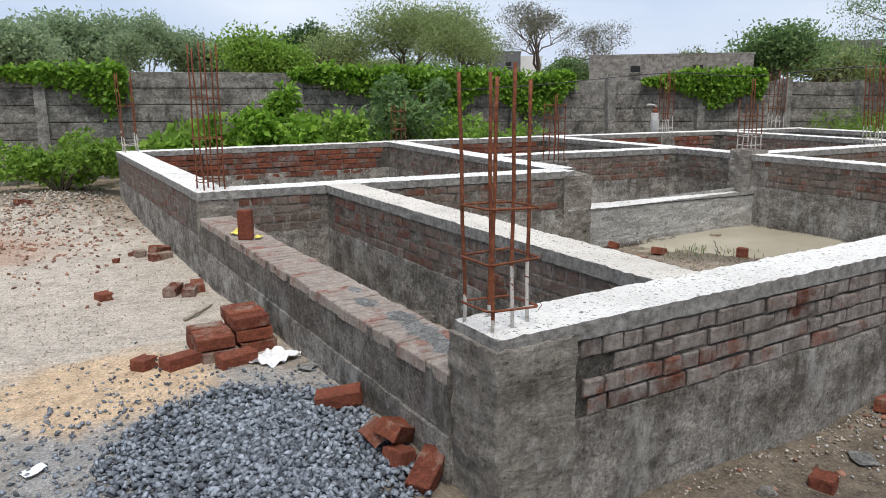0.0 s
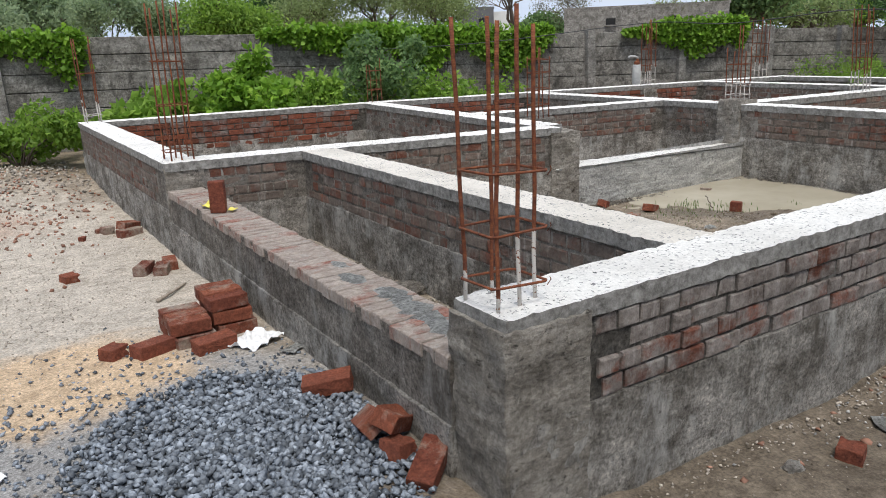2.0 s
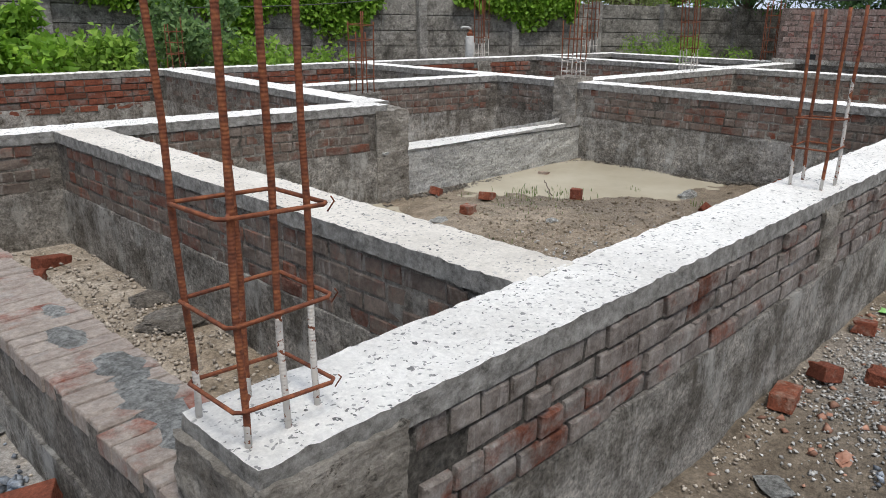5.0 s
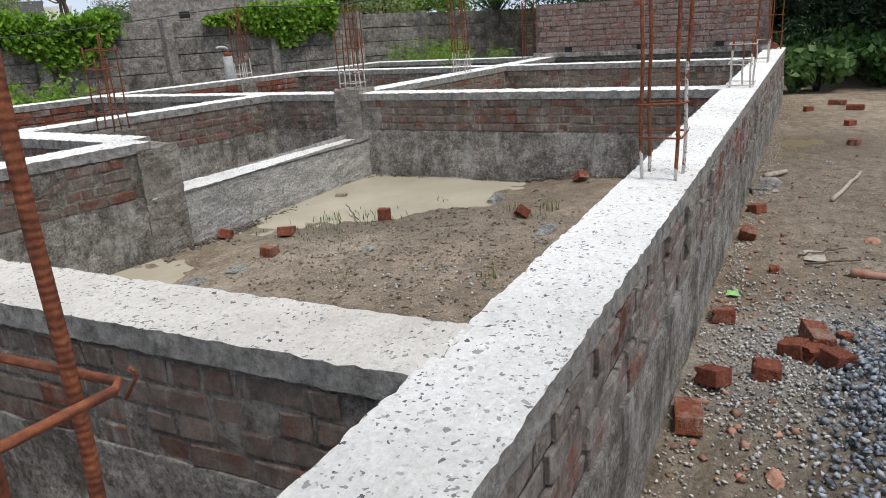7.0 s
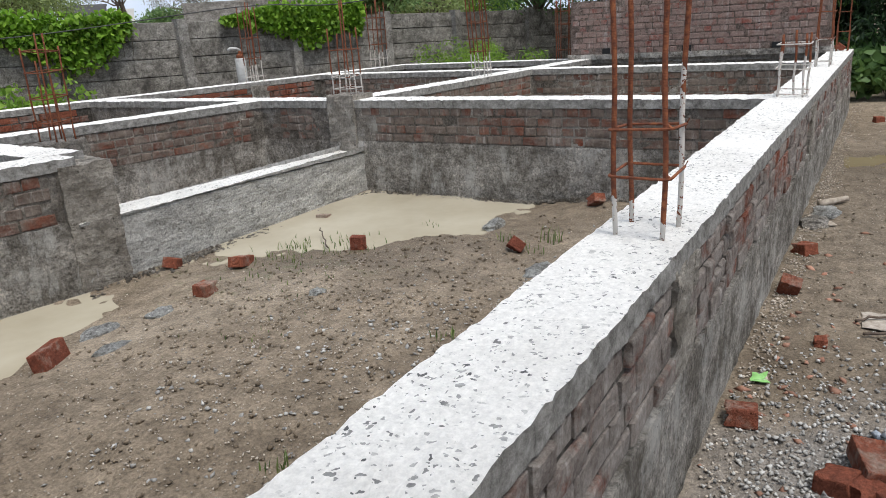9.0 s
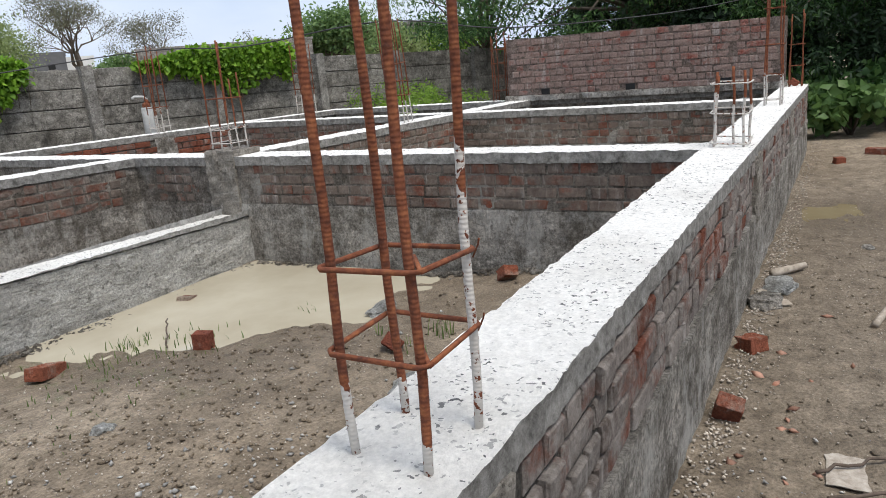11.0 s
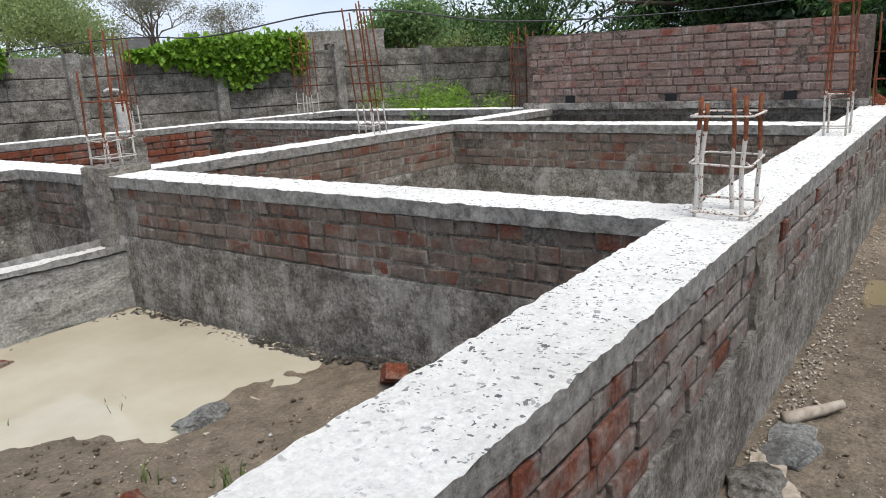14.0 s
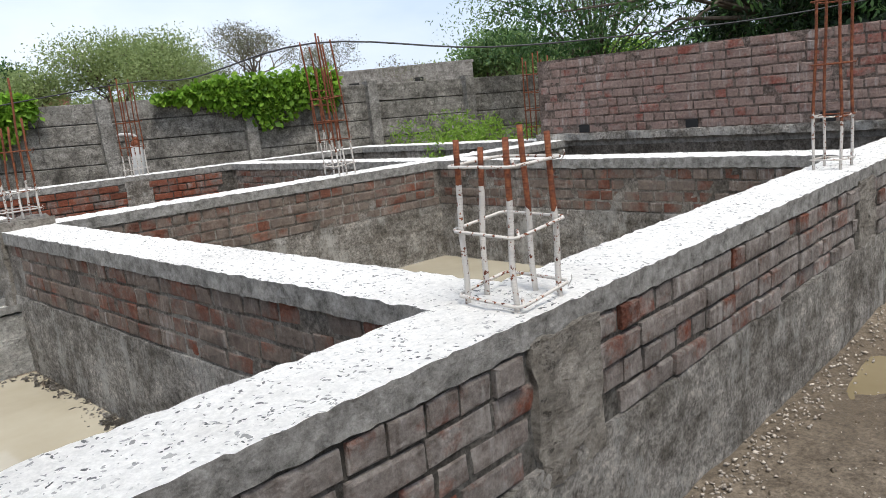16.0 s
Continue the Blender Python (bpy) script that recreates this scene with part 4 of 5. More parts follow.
# ---- cable ----
def cable():
    g = Geo()
    knots = [(4.5, 11.8, 1.55), (7.2, 10.0, 1.62), (9.5, 8.0, 1.86), (9.55, 6.2, 1.78), (9.60, 4.10, 1.885), (11.0, 3.3, 1.74), (12.6, 2.25, 1.76), (14.2, 1.2, 1.88), (16.7, -0.36, 2.25), (20.0, -2.5, 2.85)]
    pts = []
    for i in range(len(knots) - 1):
        p0, p1, p2, p3 = (Vector(knots[min(max(j, 0), len(knots) - 1)]) for j in (i - 1, i, i + 1, i + 2))
        for k in range(6):
            t = k / 6
            pts.append(0.5 * ((2 * p1) + (p2 - p0) * t + (2 * p0 - 5 * p1 + 4 * p2 - p3) * t * t + (3 * p1 - p0 - 3 * p2 + p3) * t ** 3))
    pts.append(Vector(knots[-1]))
    g.tube(pts, 0.008, 5)
    tagged(part("cable", g, CABLE, None, "", True), "thin grey cable slung over the starter bars", "cable")


cable()

# ---- loose bricks ----
def loose_brick_mesh(name, l, w, h, seed, frog=True, broken=0.0):
    """A hand-moulded brick: worn edges, a frog in the top, and a broken end where it is a piece."""
    r = random.Random(seed)
    bm = bmesh.new()
    bmesh.ops.create_cube(bm, size=1.0)
    for v in bm.verts:
        v.co = Vector((v.co.x * l, v.co.y * w, v.co.z * h))
    bmesh.ops.bevel(bm, geom=list(bm.edges), offset=0.006, segments=2, profile=0.6, affect="EDGES")
    if frog:
        top = max((f for f in bm.faces if f.normal.z > 0.9), key=lambda f: f.calc_area())
        res = bmesh.ops.inset_region(bm, faces=[top], thickness=0.022)
        bmesh.ops.translate(bm, verts=top.verts, vec=(0, 0, -0.009))
    bmesh.ops.subdivide_edges(bm, edges=[e for e in bm.edges if e.calc_length() > 0.05], cuts=2, use_grid_fill=True)
    for v in bm.verts:
        v.co += noise.noise_vector(v.co * 25 + Vector((seed, 0, 0))) * 0.0035
        if broken and v.co.x > l * 0.2:
            v.co.x -= abs(noise.noise(v.co * 30 + Vector((seed * 2, 1, 0)))) * broken + r.uniform(0, 0.004)
    me = bpy.data.meshes.new(name)
    bm.to_mesh(me)
    bm.free()
    me.materials.append(BRICK_LOOSE)
    return me


FULL = [loose_brick_mesh("brick", 0.228, 0.108, 0.076, s) for s in (1, 2, 3)]
PLAINB = [loose_brick_mesh("brick", 0.228, 0.108, 0.076, s, False) for s in (4, 5)]
HALF = [loose_brick_mesh("brick", 0.125, 0.108, 0.076, s, False, 0.06) for s in (6, 7, 8)]
BIT = [loose_brick_mesh("brick_piece", 0.065, 0.055, 0.045, s, False, 0.03) for s in (9, 10)]


def brick(mesh, x, y, dz, rx, ry, rz, label, group="", category="brick", z=None, name="brick"):
    ob = tagged(new(name, mesh), label, category, group)
    ob.matrix_world = pose(x, y, (ground_z(x, y) if z is None else z) + dz, rx, ry, rz)
    return ob


# the stack beside the low wall
STK = "bricks stacked beside the low wall"
gz0 = ground_z(-0.35, 2.45)
stack = [(-0.46, 2.22, 0, 4), (-0.455, 2.34, 0, 2), (-0.46, 2.46, 0, 0), (-0.455, 2.58, 0, -3), (-0.20, 2.28, 0, 3), (-0.205, 2.40, 0, 1), (-0.20, 2.53, 0, -1), (-0.20, 2.65, 0, 2),
         (-0.47, 2.26, 1, -2), (-0.46, 2.38, 1, 1), (-0.465, 2.50, 1, 0), (-0.215, 2.30, 1, -4), (-0.21, 2.43, 1, 0), (-0.205, 2.56, 1, 3),
         (-0.23, 2.32, 2, 5), (-0.22, 2.45, 2, 1), (-0.225, 2.57, 2, -2)]
for i, (x, y, k, a) in enumerate(stack):
    brick(FULL[i % 3], x, y, 0.036 + 0.077 * k, 0, 0, a, "red clay brick stacked beside the low wall", STK, z=gz0)
loose = [
    (PLAINB[0], -0.69, 2.20, 0.035, 0, 4, 25, "mortar-stained red brick lying on the sand"),
    (HALF[0], -0.88, 2.28, 0.03, 0, 0, 35, "broken half brick on the sand"),
    (PLAINB[1], -0.40, 2.03, 0.035, 3, 0, 12, "dirty brick lying by the stack"),
    (PLAINB[1], -0.15, 1.06, 0.060, 6, -9, -28, "red brick tilted on the gravel by the wall"),
    (FULL[1], -0.10, 0.52, 0.10, 20, 25, 40, "red brick leaning on gravel by the corner"),
    (PLAINB[0], -0.17, 0.60, 0.06, -35, 20, 75, "broken brick on the gravel by the corner"),
    (HALF[1], -0.14, 0.41, 0.04, 0, 12, 20, "half brick on the gravel by the corner"),
    (FULL[2], -0.09, 0.27, 0.06, 6, -18, 38, "red brick on gravel at the wall corner"),
    (FULL[0], -0.22, 4.15, 0.036, 0, 0, 70, "weathered brick lying by the wall"),
    (PLAINB[1], -0.13, 4.28, 0.036, 0, 0, 82, "weathered brick lying by the wall"),
    (FULL[2], -0.34, 4.24, 0.036, 0, 0, 60, "weathered brick lying by the wall"),
    (FULL[1], -0.18, 5.72, 0.036, 0, 0, 15, "old brick by the plinth wall"),
    (FULL[2], -0.16, 5.86, 0.08, 8, 10, 40, "old brick on another by the plinth wall"),
    (HALF[2], -0.34, 5.95, 0.03, 0, 0, 10, "half brick by the plinth wall"),
    (HALF[0], -0.87, 4.38, 0.025, 5, 0, 20, "brick lump on the pale yard"),
    (BIT[0], -0.42, 6.0, 0.015, 0, 0, 10, "small brick bit on the yard"),
    (BIT[1], -0.60, 5.75, 0.015, 0, 0, 50, "small brick bit on the yard"),
    (BIT[0], -1.75, 5.3, 0.015, 0, 0, 80, "small brick bit on the yard"),
    (BIT[1], -2.0, 5.1, 0.015, 0, 0, 20, "small brick bit on the yard"),
    (PLAINB[0], -1.3, 9.4, 0.03, 0, 10, 30, "old brick on the soil mound"),
    (HALF[1], 1.62, -0.42, 0.03, 0, 0, 20, "broken red brick on the muddy yard"),
    (HALF[0], 3.00, -0.21, 0.045, 10, 10, 60, "red brick piece by the long wall"),
    (FULL[1], 3.52, -0.62, 0.055, 8, 0, 15, "red brick piece among broken bricks"),
    (HALF[2], 3.40, -0.52, 0.03, 0, 12, 70, "broken brick on the gravel"),
    (HALF[1], 3.36, -0.60, 0.03, 0, 0, 130, "broken brick on the gravel"),
    (HALF[0], 3.28, -0.70, 0.03, 6, 0, 40, "broken brick on the gravel"),
    (BIT[0], 3.62, -0.74, 0.02, 0, 0, 40, "small red brick bit"),
    (HALF[2], 3.12, -0.42, 0.025, 0, 0, 95, "dusty brick piece on the gravel"),
    (PLAINB[1], 2.65, -0.16, 0.03, 0, 8, 10, "dusty brick along the wall foot"),
    (HALF[0], 3.74, -0.17, 0.03, 10, 0, 100, "broken brick at the wall foot"),
    (BIT[1], 4.57, -0.38, 0.02, 0, 0, 10, "small brick bit on the mud"),
    (HALF[1], 6.0, -0.17, 0.03, 0, 8, 50, "red brick piece at the wall foot"),
    (HALF[2], 5.25, -0.17, 0.035, 30, 60, 30, "broken brick standing at the wall foot"),
    (PLAINB[0], 12.35, -0.83, 0.036, 0, 0, 75, "red brick lying on the far yard"),
    (FULL[1], 11.9, -1.05, 0.036, 0, 0, 80, "red brick lying on the far yard"),
    (HALF[0], 10.6, -0.95, 0.03, 0, 0, 30, "brick piece on the far yard"),
    (HALF[2], 9.2, -0.95, 0.03, 0, 0, 60, "brick piece on the far yard"),
    (HALF[1], 11.8, 0.0 - 0.45, 0.03, 0, 0, 20, "brick piece on the far yard"),
    (FULL[0], 4.58, 3.36, 0.03, 0, 14, 25, "wet brick lying in the dug room"),
    (HALF[0], 3.95, 3.02, 0.035, 0, 0, 10, "broken brick in the dug room"),
    (HALF[1], 4.36, 3.83, 0.04, 12, 18, 30, "red brick piece by the low wall"),
    (HALF[2], 5.21, 2.78, 0.045, 0, 90, 20, "half brick standing in the mud"),
    (HALF[1], 5.46, 1.59, 0.04, 40, 25, 35, "red brick half sunk in the mud"),
    (HALF[0], 6.73, 1.46, 0.045, 15, 35, 60, "red brick piece on the wet mud"),
    (PLAINB[0], 2.93, 3.06, 0.05, 78, 0, 28, "dark brick on edge in the dug room"),
    (HALF[2], 5.94, 3.72, 0.01, 0, 12, 20, "brick bits in the muddy water"),
    (PLAINB[1], 0.88, 3.95, 0.03, 0, 10, 20, "old brick in the narrow room"),
    (HALF[0], 0.72, 3.75, 0.03, 0, 0, 60, "brick piece in the narrow room"),
    (HALF[1], 0.62, 1.35, 0.03, 0, 0, 30, "brick piece in the narrow room"),
    (HALF[2], 0.80, 1.2, 0.03, 0, 8, 80, "brick piece in the narrow room"),
]
for m, x, y, dz, rx, ry, rz, lab in loose:
    brick(m, x, y, dz, rx, ry, rz, lab, "loose bricks on the site")
brick(FULL[2], 0.085, 3.40, 0.110, 0, 90, 62, "red brick standing on end on the low wall", "", z=0.527)
brick(HALF[1], 12.55, 0.10, 0.05, 0, -35, 90, "red brick piece on the wall end", "", z=TOP)

# far stack with a sack at the yard's edge
farx, fary = -2.35, 12.2
for k in range(4):
    for j in range(4):
        brick(PLAINB[(j + k) % 2], farx - 0.24 * (j % 2), fary + 0.115 * (j // 2), 0.037 + 0.077 * k, 0, 0, 2 * j, "red brick in the stack by the boundary wall", "bricks stacked by the boundary wall", z=ground_z(farx, fary))


def blob(name, label, category, x, y, z, sx, sy, sz, mat, seed, amp=0.35, cut=3):
    """A lump of uneven shape with a flat foot."""
    bm = bmesh.new()
    bmesh.ops.create_icosphere(bm, subdivisions=cut, radius=1.0)
    for v in bm.verts:
        k = 1 + amp * noise.noise(v.co * 1.7 + Vector((seed, 0, 0))) + amp * 0.4 * noise.noise(v.co * 5 + Vector((seed, 3, 0)))
        v.co = Vector((v.co.x * sx, v.co.y * sy, max(v.co.z, -0.35) * sz)) * k
    me = bpy.data.meshes.new(name)
    bm.to_mesh(me)
    bm.free()
    me.materials.append(mat)
    ob = tagged(new(name, me), label, category)
    ob.location = (x, y, z + 0.3 * sz)
    return ob


blob("sack", "white plastic sack beside the brick stack", "sack", farx + 0.32, fary + 0.05, ground_z(farx, fary), 0.16, 0.14, 0.28, WHITE_PLASTIC, 3)
blob("plastic_bag", "yellow plastic bag on the brick stack", "bag", farx - 0.15, fary + 0.06, ground_z(farx, fary) + 0.31, 0.2, 0.12, 0.12, YELLOW, 5)


def sheet_scrap(name, label, category, x, y, z, sx, sy, rz, mat, amp, seed, dz=0.012):
    """A crumpled thin sheet."""
    g = Geo()
    off = Vector((seed * 2.3, seed, 0))

    def crumple(p):
        return Vector((noise.noise(p * 14 + off) * 0.02, noise.noise(p * 13 - off) * 0.02, abs(noise.noise(p * 16 + off)) * amp))
    g.grid((-sx / 2, -sy / 2, 0), (sx, 0, 0), (0, sy, 0), 14, 12, crumple)
    k = len(g.v)
    faces = list(g.f)
    g.add([(a, b, c - 0.003) for a, b, c in g.v[:k]], [q[::-1] for q in faces])
    ob = tagged(part(name, g, mat), label, category)
    ob.matrix_world = pose(x, y, z + dz, 0, 0, rz)
    return ob


sheet_scrap("plastic_sheet", "crumpled clear-white plastic sheet on the gravel", "plastic sheet", -0.19, 1.98, ground_z(-0.19, 1.98), 0.26, 0.22, 30, WHITE_PLASTIC, 0.06, 1)
sheet_scrap("wrapper", "torn yellow wrapper on the low wall", "wrapper", 0.10, 3.62, 0.525, 0.14, 0.11, 20, YELLOW, 0.07, 2)
sheet_scrap("wrapper", "small yellow scrap on the low wall", "wrapper", 0.17, 3.36, 0.525, 0.08, 0.05, 50, YELLOW, 0.03, 3)
sheet_scrap("wrapper", "small green and yellow wrapper on the ground", "wrapper", 4.10, -0.19, ground_z(4.1, -0.19), 0.09, 0.06, 15, GREEN_WRAP, 0.02, 4)
sheet_scrap("paper_packet", "flat white paper packet on the yard", "packet", -1.50, 1.18, ground_z(-1.5, 1.18), 0.11, 0.06, 30, WHITE_PLASTIC, 0.012, 5)
sheet_scrap("stone_flake", "thin pale stone flake by the wall", "stone", 6.80, -0.20, ground_z(6.8, -0.2), 0.30, 0.10, 25, WOOD, 0.02, 6)
sheet_scrap("stone_flake", "thin pale tile flake on the yard", "stone", 4.95, -0.60, ground_z(4.95, -0.6), 0.22, 0.13, 5, PEBBLE, 0.01, 7)
sheet_scrap("stone_flake", "pale chip beside the brick", "stone", 2.05, -0.36, ground_z(2.05, -0.36), 0.13, 0.10, 50, PALE, 0.01, 8)
sheet_scrap("stone_flake", "pale chip on the gravel", "stone", -0.06, 1.72, ground_z(-0.06, 1.72), 0.12, 0.09, 30, PALE, 0.015, 9)

for x, y, sx, sy, sz, rz, lab, mat, s in ((7.05, -0.22, 0.20, 0.09, 0.035, 0, "dried mortar slab by the wall", PALE, 1), (6.72, -0.17, 0.12, 0.10, 0.05, 0, "dried mortar lump by the wall", BEAM, 2), (6.1, 2.08, 0.16, 0.06, 0.05, 0, "pale stone half sunk in the mud", PALE, 3), (5.12, 1.27, 0.15, 0.08, 0.03, 0, "flat stone slab on the mud", PALE, 4), (3.32, 3.2, 0.12, 0.08, 0.03, 0, "pale stone on the wet soil", PALE, 5), (3.62, 3.05, 0.10, 0.07, 0.03, 0, "pale stone on the wet soil", PALE, 6), (3.15, 2.85, 0.10, 0.06, 0.02, 0, "white mortar crumb on the soil", PALE, 7), (4.14, 2.27, 0.055, 0.05, 0.03, 0, "pale stone on the soil", PALE, 8), (1.05, 2.45, 0.22, 0.16, 0.04, 0, "spilled cement lump in the narrow room", SMEAR, 9), (1.08, 2.9, 0.12, 0.14, 0.05, 0, "spilled cement lump in the narrow room", SMEAR, 10), (4.95, 1.0, 0.10, 0.08, 0.03, 0, "flat grey stone at the wall", BEAM, 11)):
    blob("stone", lab, "stone", x, y, ground_z(x, y) - 0.01, sx, sy, sz, mat, s)


def rod(name, label, category, p0, p1, r, mat, kink=0.0, seed=0):
    rr = random.Random(seed)
    g = Geo()
    a, b = Vector(p0), Vector(p1)
    pts = [a.lerp(b, k / 8) + Vector((rr.uniform(-kink, kink), rr.uniform(-kink, kink), rr.uniform(0, kink))) for k in range(9)]
    g.tube(pts, [r * (1 - 0.04 * k) for k in range(9)], 7)
    return tagged(part(name, g, mat, None, "", True), label, category)


def on(x, y, dz=0.015):
    return (x, y, ground_z(x, y) + dz)


rod("wooden_strip", "pale wooden strip lying by the brick stack", "stick", on(-0.45, 3.25), on(-0.18, 3.58), 0.014, WOOD, 0.002, 1)
rod("stick", "peeled pale stick on the muddy yard", "stick", on(6.45, -0.72, 0.02), on(7.55, -0.96, 0.03), 0.02, WOOD, 0.008, 2)
rod("stick", "dark twig beside the stone flake", "stick", on(4.75, -0.55), on(4.9, -0.85), 0.008, TWIG, 0.01, 3)
rod("stick", "dark twig on the yard", "stick", on(4.9, -0.50), on(5.1, -0.78), 0.007, TWIG, 0.01, 4)
rod("wooden_strip", "reddish plank end on the yard", "plank", on(4.66, -0.80, 0.02), on(4.58, -1.10, 0.02), 0.03, RUBBLE, 0.004, 5)
rod("stick", "short log by the wall foot", "stick", on(7.2, -0.16, 0.03), on(7.45, -0.34, 0.03), 0.03, WOOD, 0.006, 6)
rod("stick", "thin dark twig at the pond edge", "stick", on(5.12, 3.0), on(5.42, 3.32, 0.10), 0.006, TWIG, 0.01, 7)


for i, (x, y, sx, sy, rz) in enumerate(((5.4, -0.95, 0.14, 0.09, 20), (8.1, -0.7, 0.12, 0.08, 60), (6.4, -1.1, 0.10, 0.08, 10), (3.9, -0.9, 0.12, 0.08, 80), (2.4, -0.5, 0.13, 0.07, 40), (1.3, -0.35, 0.12, 0.08, 15), (1.7, -0.7, 0.10, 0.07, 70))):
    blob("stone", "flat grey stone on the muddy yard", "stone", x, y, ground_z(x, y) - 0.01, sx * 0.5, sy * 0.5, 0.022, BEAM if i % 2 else RUBBLE, 30 + i)


# ---- stones: gravel heaps and scattered pebbles ----
def stones(name, label, pts, size, mat, seed, flat=0.6):
    """Many small angular stones in one mesh."""
    rng = np.random.default_rng(seed)
    pts = np.asarray(pts, float)
    n = len(pts)
    base = np.array([(1, 0, 0), (-1, 0, 0), (0, 1, 0), (0, -1, 0), (0.1, 0.1, 1), (-0.1, 0, -1)], float)
    tri = np.array([(0, 2, 4), (2, 1, 4), (1, 3, 4), (3, 0, 4), (2, 0, 5), (1, 2, 5), (3, 1, 5), (0, 3, 5)])
    s = size * rng.uniform(0.45, 1.3, (n, 1, 1)) * np.array([1.0, 0.72, flat])
    v = base[None] * (1 + rng.uniform(-0.35, 0.35, (n, 6, 3))) * s + rng.uniform(-0.25, 0.25, (n, 6, 3)) * s
    a, b = rng.uniform(0, 2 * np.pi, n), rng.uniform(-0.7, 0.7, n)
    ca, sa, cb, sb = np.cos(a)[:, None], np.sin(a)[:, None], np.cos(b)[:, None], np.sin(b)[:, None]
    x, y, z = v[..., 0], v[..., 1], v[..., 2]
    x, z = x * cb - z * sb, x * sb + z * cb
    x, y = x * ca - y * sa, x * sa + y * ca
    v = np.stack([x, y, z], -1) + pts[:, None]
    f = (tri[None] + (np.arange(n) * 6)[:, None, None]).reshape(-1, 3)
    me = bpy.data.meshes.new(name)
    me.vertices.add(6 * n)
    me.vertices.foreach_set("co", v.ravel())
    me.loops.add(f.size)
    me.loops.foreach_set("vertex_index", f.ravel().astype(np.int32))
    me.polygons.add(len(f))
    me.polygons.foreach_set("loop_start", np.arange(0, f.size, 3, dtype=np.int32))
    me.materials.append(mat)
    me.update(calc_edges=True)
    return tagged(new(name, me), label, "gravel", kind="stuff")


def strewn(n, cx, cy, rx, ry, seed, dz=0.004, edge=1.0, keep=None):
    r = random.Random(seed)
    out = []
    while len(out) < n:
        x, y = r.gauss(cx, rx), r.gauss(cy, ry)
        if keep and not keep(x, y):
            continue
        out.append((x, y, ground_z(x, y) + dz * r.random() * 3))
    return out


outside_left = lambda x, y: x < -0.03 and y > 0.0 - 0.6 or y < -0.1
heap_l = lambda x, y: (x < -0.06 or y < -0.15) and ((x + 0.62) / 0.72) ** 2 + ((y - 0.75) / 0.85) ** 2 < 1.0 + 0.25 * noise.noise(Vector((x * 3, y * 3, 0)))
right_ok = lambda x, y: y < -0.1
stones("gravel", "heap of blue-grey crushed stone beside the corner", strewn(6500, -0.6, 0.75, 0.42, 0.5, 1, 0.010, keep=heap_l), 0.023, STONE, 1)
stones("gravel", "crushed stone spilled thinly over the yard", strewn(1500, -0.8, 1.2, 0.6, 0.55, 2, 0.004, keep=outside_left), 0.015, STONE, 2)
stones("gravel", "dark crushed stone heap on the yard", strewn(3500, 3.0, -1.2, 0.45, 0.30, 3, 0.010, keep=lambda x, y: y < -0.62), 0.020, STONE, 3)
stones("gravel", "dusty pale crushed stone along the long wall", strewn(2200, 3.3, -0.50, 0.6, 0.22, 4, 0.004, keep=right_ok), 0.0115, STONE_PALE, 4)
stones("pebbles", "small stones and mortar crumbs along the wall foot", strewn(1800, 6.0, -0.15, 3.6, 0.05, 5, 0.004, keep=lambda x, y: -0.32 < y < -0.085 and x > 0.4), 0.010, PEBBLE_PALE, 5)
stones("pebbles", "small pebbles over the muddy yard", strewn(2800, 7.0, -0.75, 3.2, 0.5, 6, 0.002, keep=right_ok), 0.0055, PEBBLE_PALE, 6)
stones("pebbles", "small pebbles over the pale yard", strewn(4500, -1.4, 4.5, 1.0, 2.6, 7, 0.003, keep=lambda x, y: x < -0.03), 0.008, PEBBLE_PALE, 7)
stones("rubble", "brick rubble on the yard by the mound", strewn(900, -1.6, 7.9, 0.9, 1.3, 8, 0.005, keep=lambda x, y: x < -0.05), 0.026, RUBBLE, 8)
stones("rubble", "stone rubble on the soil mound", strewn(700, -1.2, 9.8, 0.9, 1.0, 9, 0.006, keep=lambda x, y: x < -0.05), 0.035, PEBBLE, 9)
stones("clods", "clods of mud and mortar crumbs on the yard", strewn(700, 4.0, -0.6, 3.0, 0.35, 21, 0.002, keep=right_ok), 0.013, SOIL, 21)
stones("rubble", "bits of brick and stone by the long wall", strewn(90, 3.0, -0.3, 1.6, 0.18, 22, 0.002, keep=right_ok), 0.028, RUBBLE, 22, 0.5)
room = lambda x, y: 1.5 < x < 6.95 and 0.27 < y < 3.95 and ground_z(x, y) > -0.155
stones("clods", "dried clods over the soil of the dug room", strewn(1400, 3.9, 1.8, 1.4, 0.9, 23, 0.003, keep=lambda x, y: room(x, y)), 0.016, SOIL, 23)
stones("pebbles", "pebbles over the mound in the dug room", strewn(5000, 3.6, 1.7, 1.3, 0.9, 10, 0.003, keep=room), 0.0065, PEBBLE_PALE, 10)
stones("pebbles", "grey stone chips in the dug room", strewn(500, 3.2, 1.3, 0.9, 0.5, 11, 0.003, keep=room), 0.014, STONE_PALE, 11)
stones("rubble", "rubble on the floor of the narrow room", strewn(1600, 0.75, 2.2, 0.3, 1.2, 12, 0.005, keep=lambda x, y: 0.3 < x < 1.16 and 0.25 < y < 4.4), 0.016, PEBBLE, 12)
stones("rubble", "fallen mortar along the foot of the inner walls", strewn(900, 6.92, 2.0, 0.035, 1.0, 13, 0.006, keep=lambda x, y: 6.6 < x < 6.98 and 0.3 < y < 3.9), 0.020, SMEAR, 13)
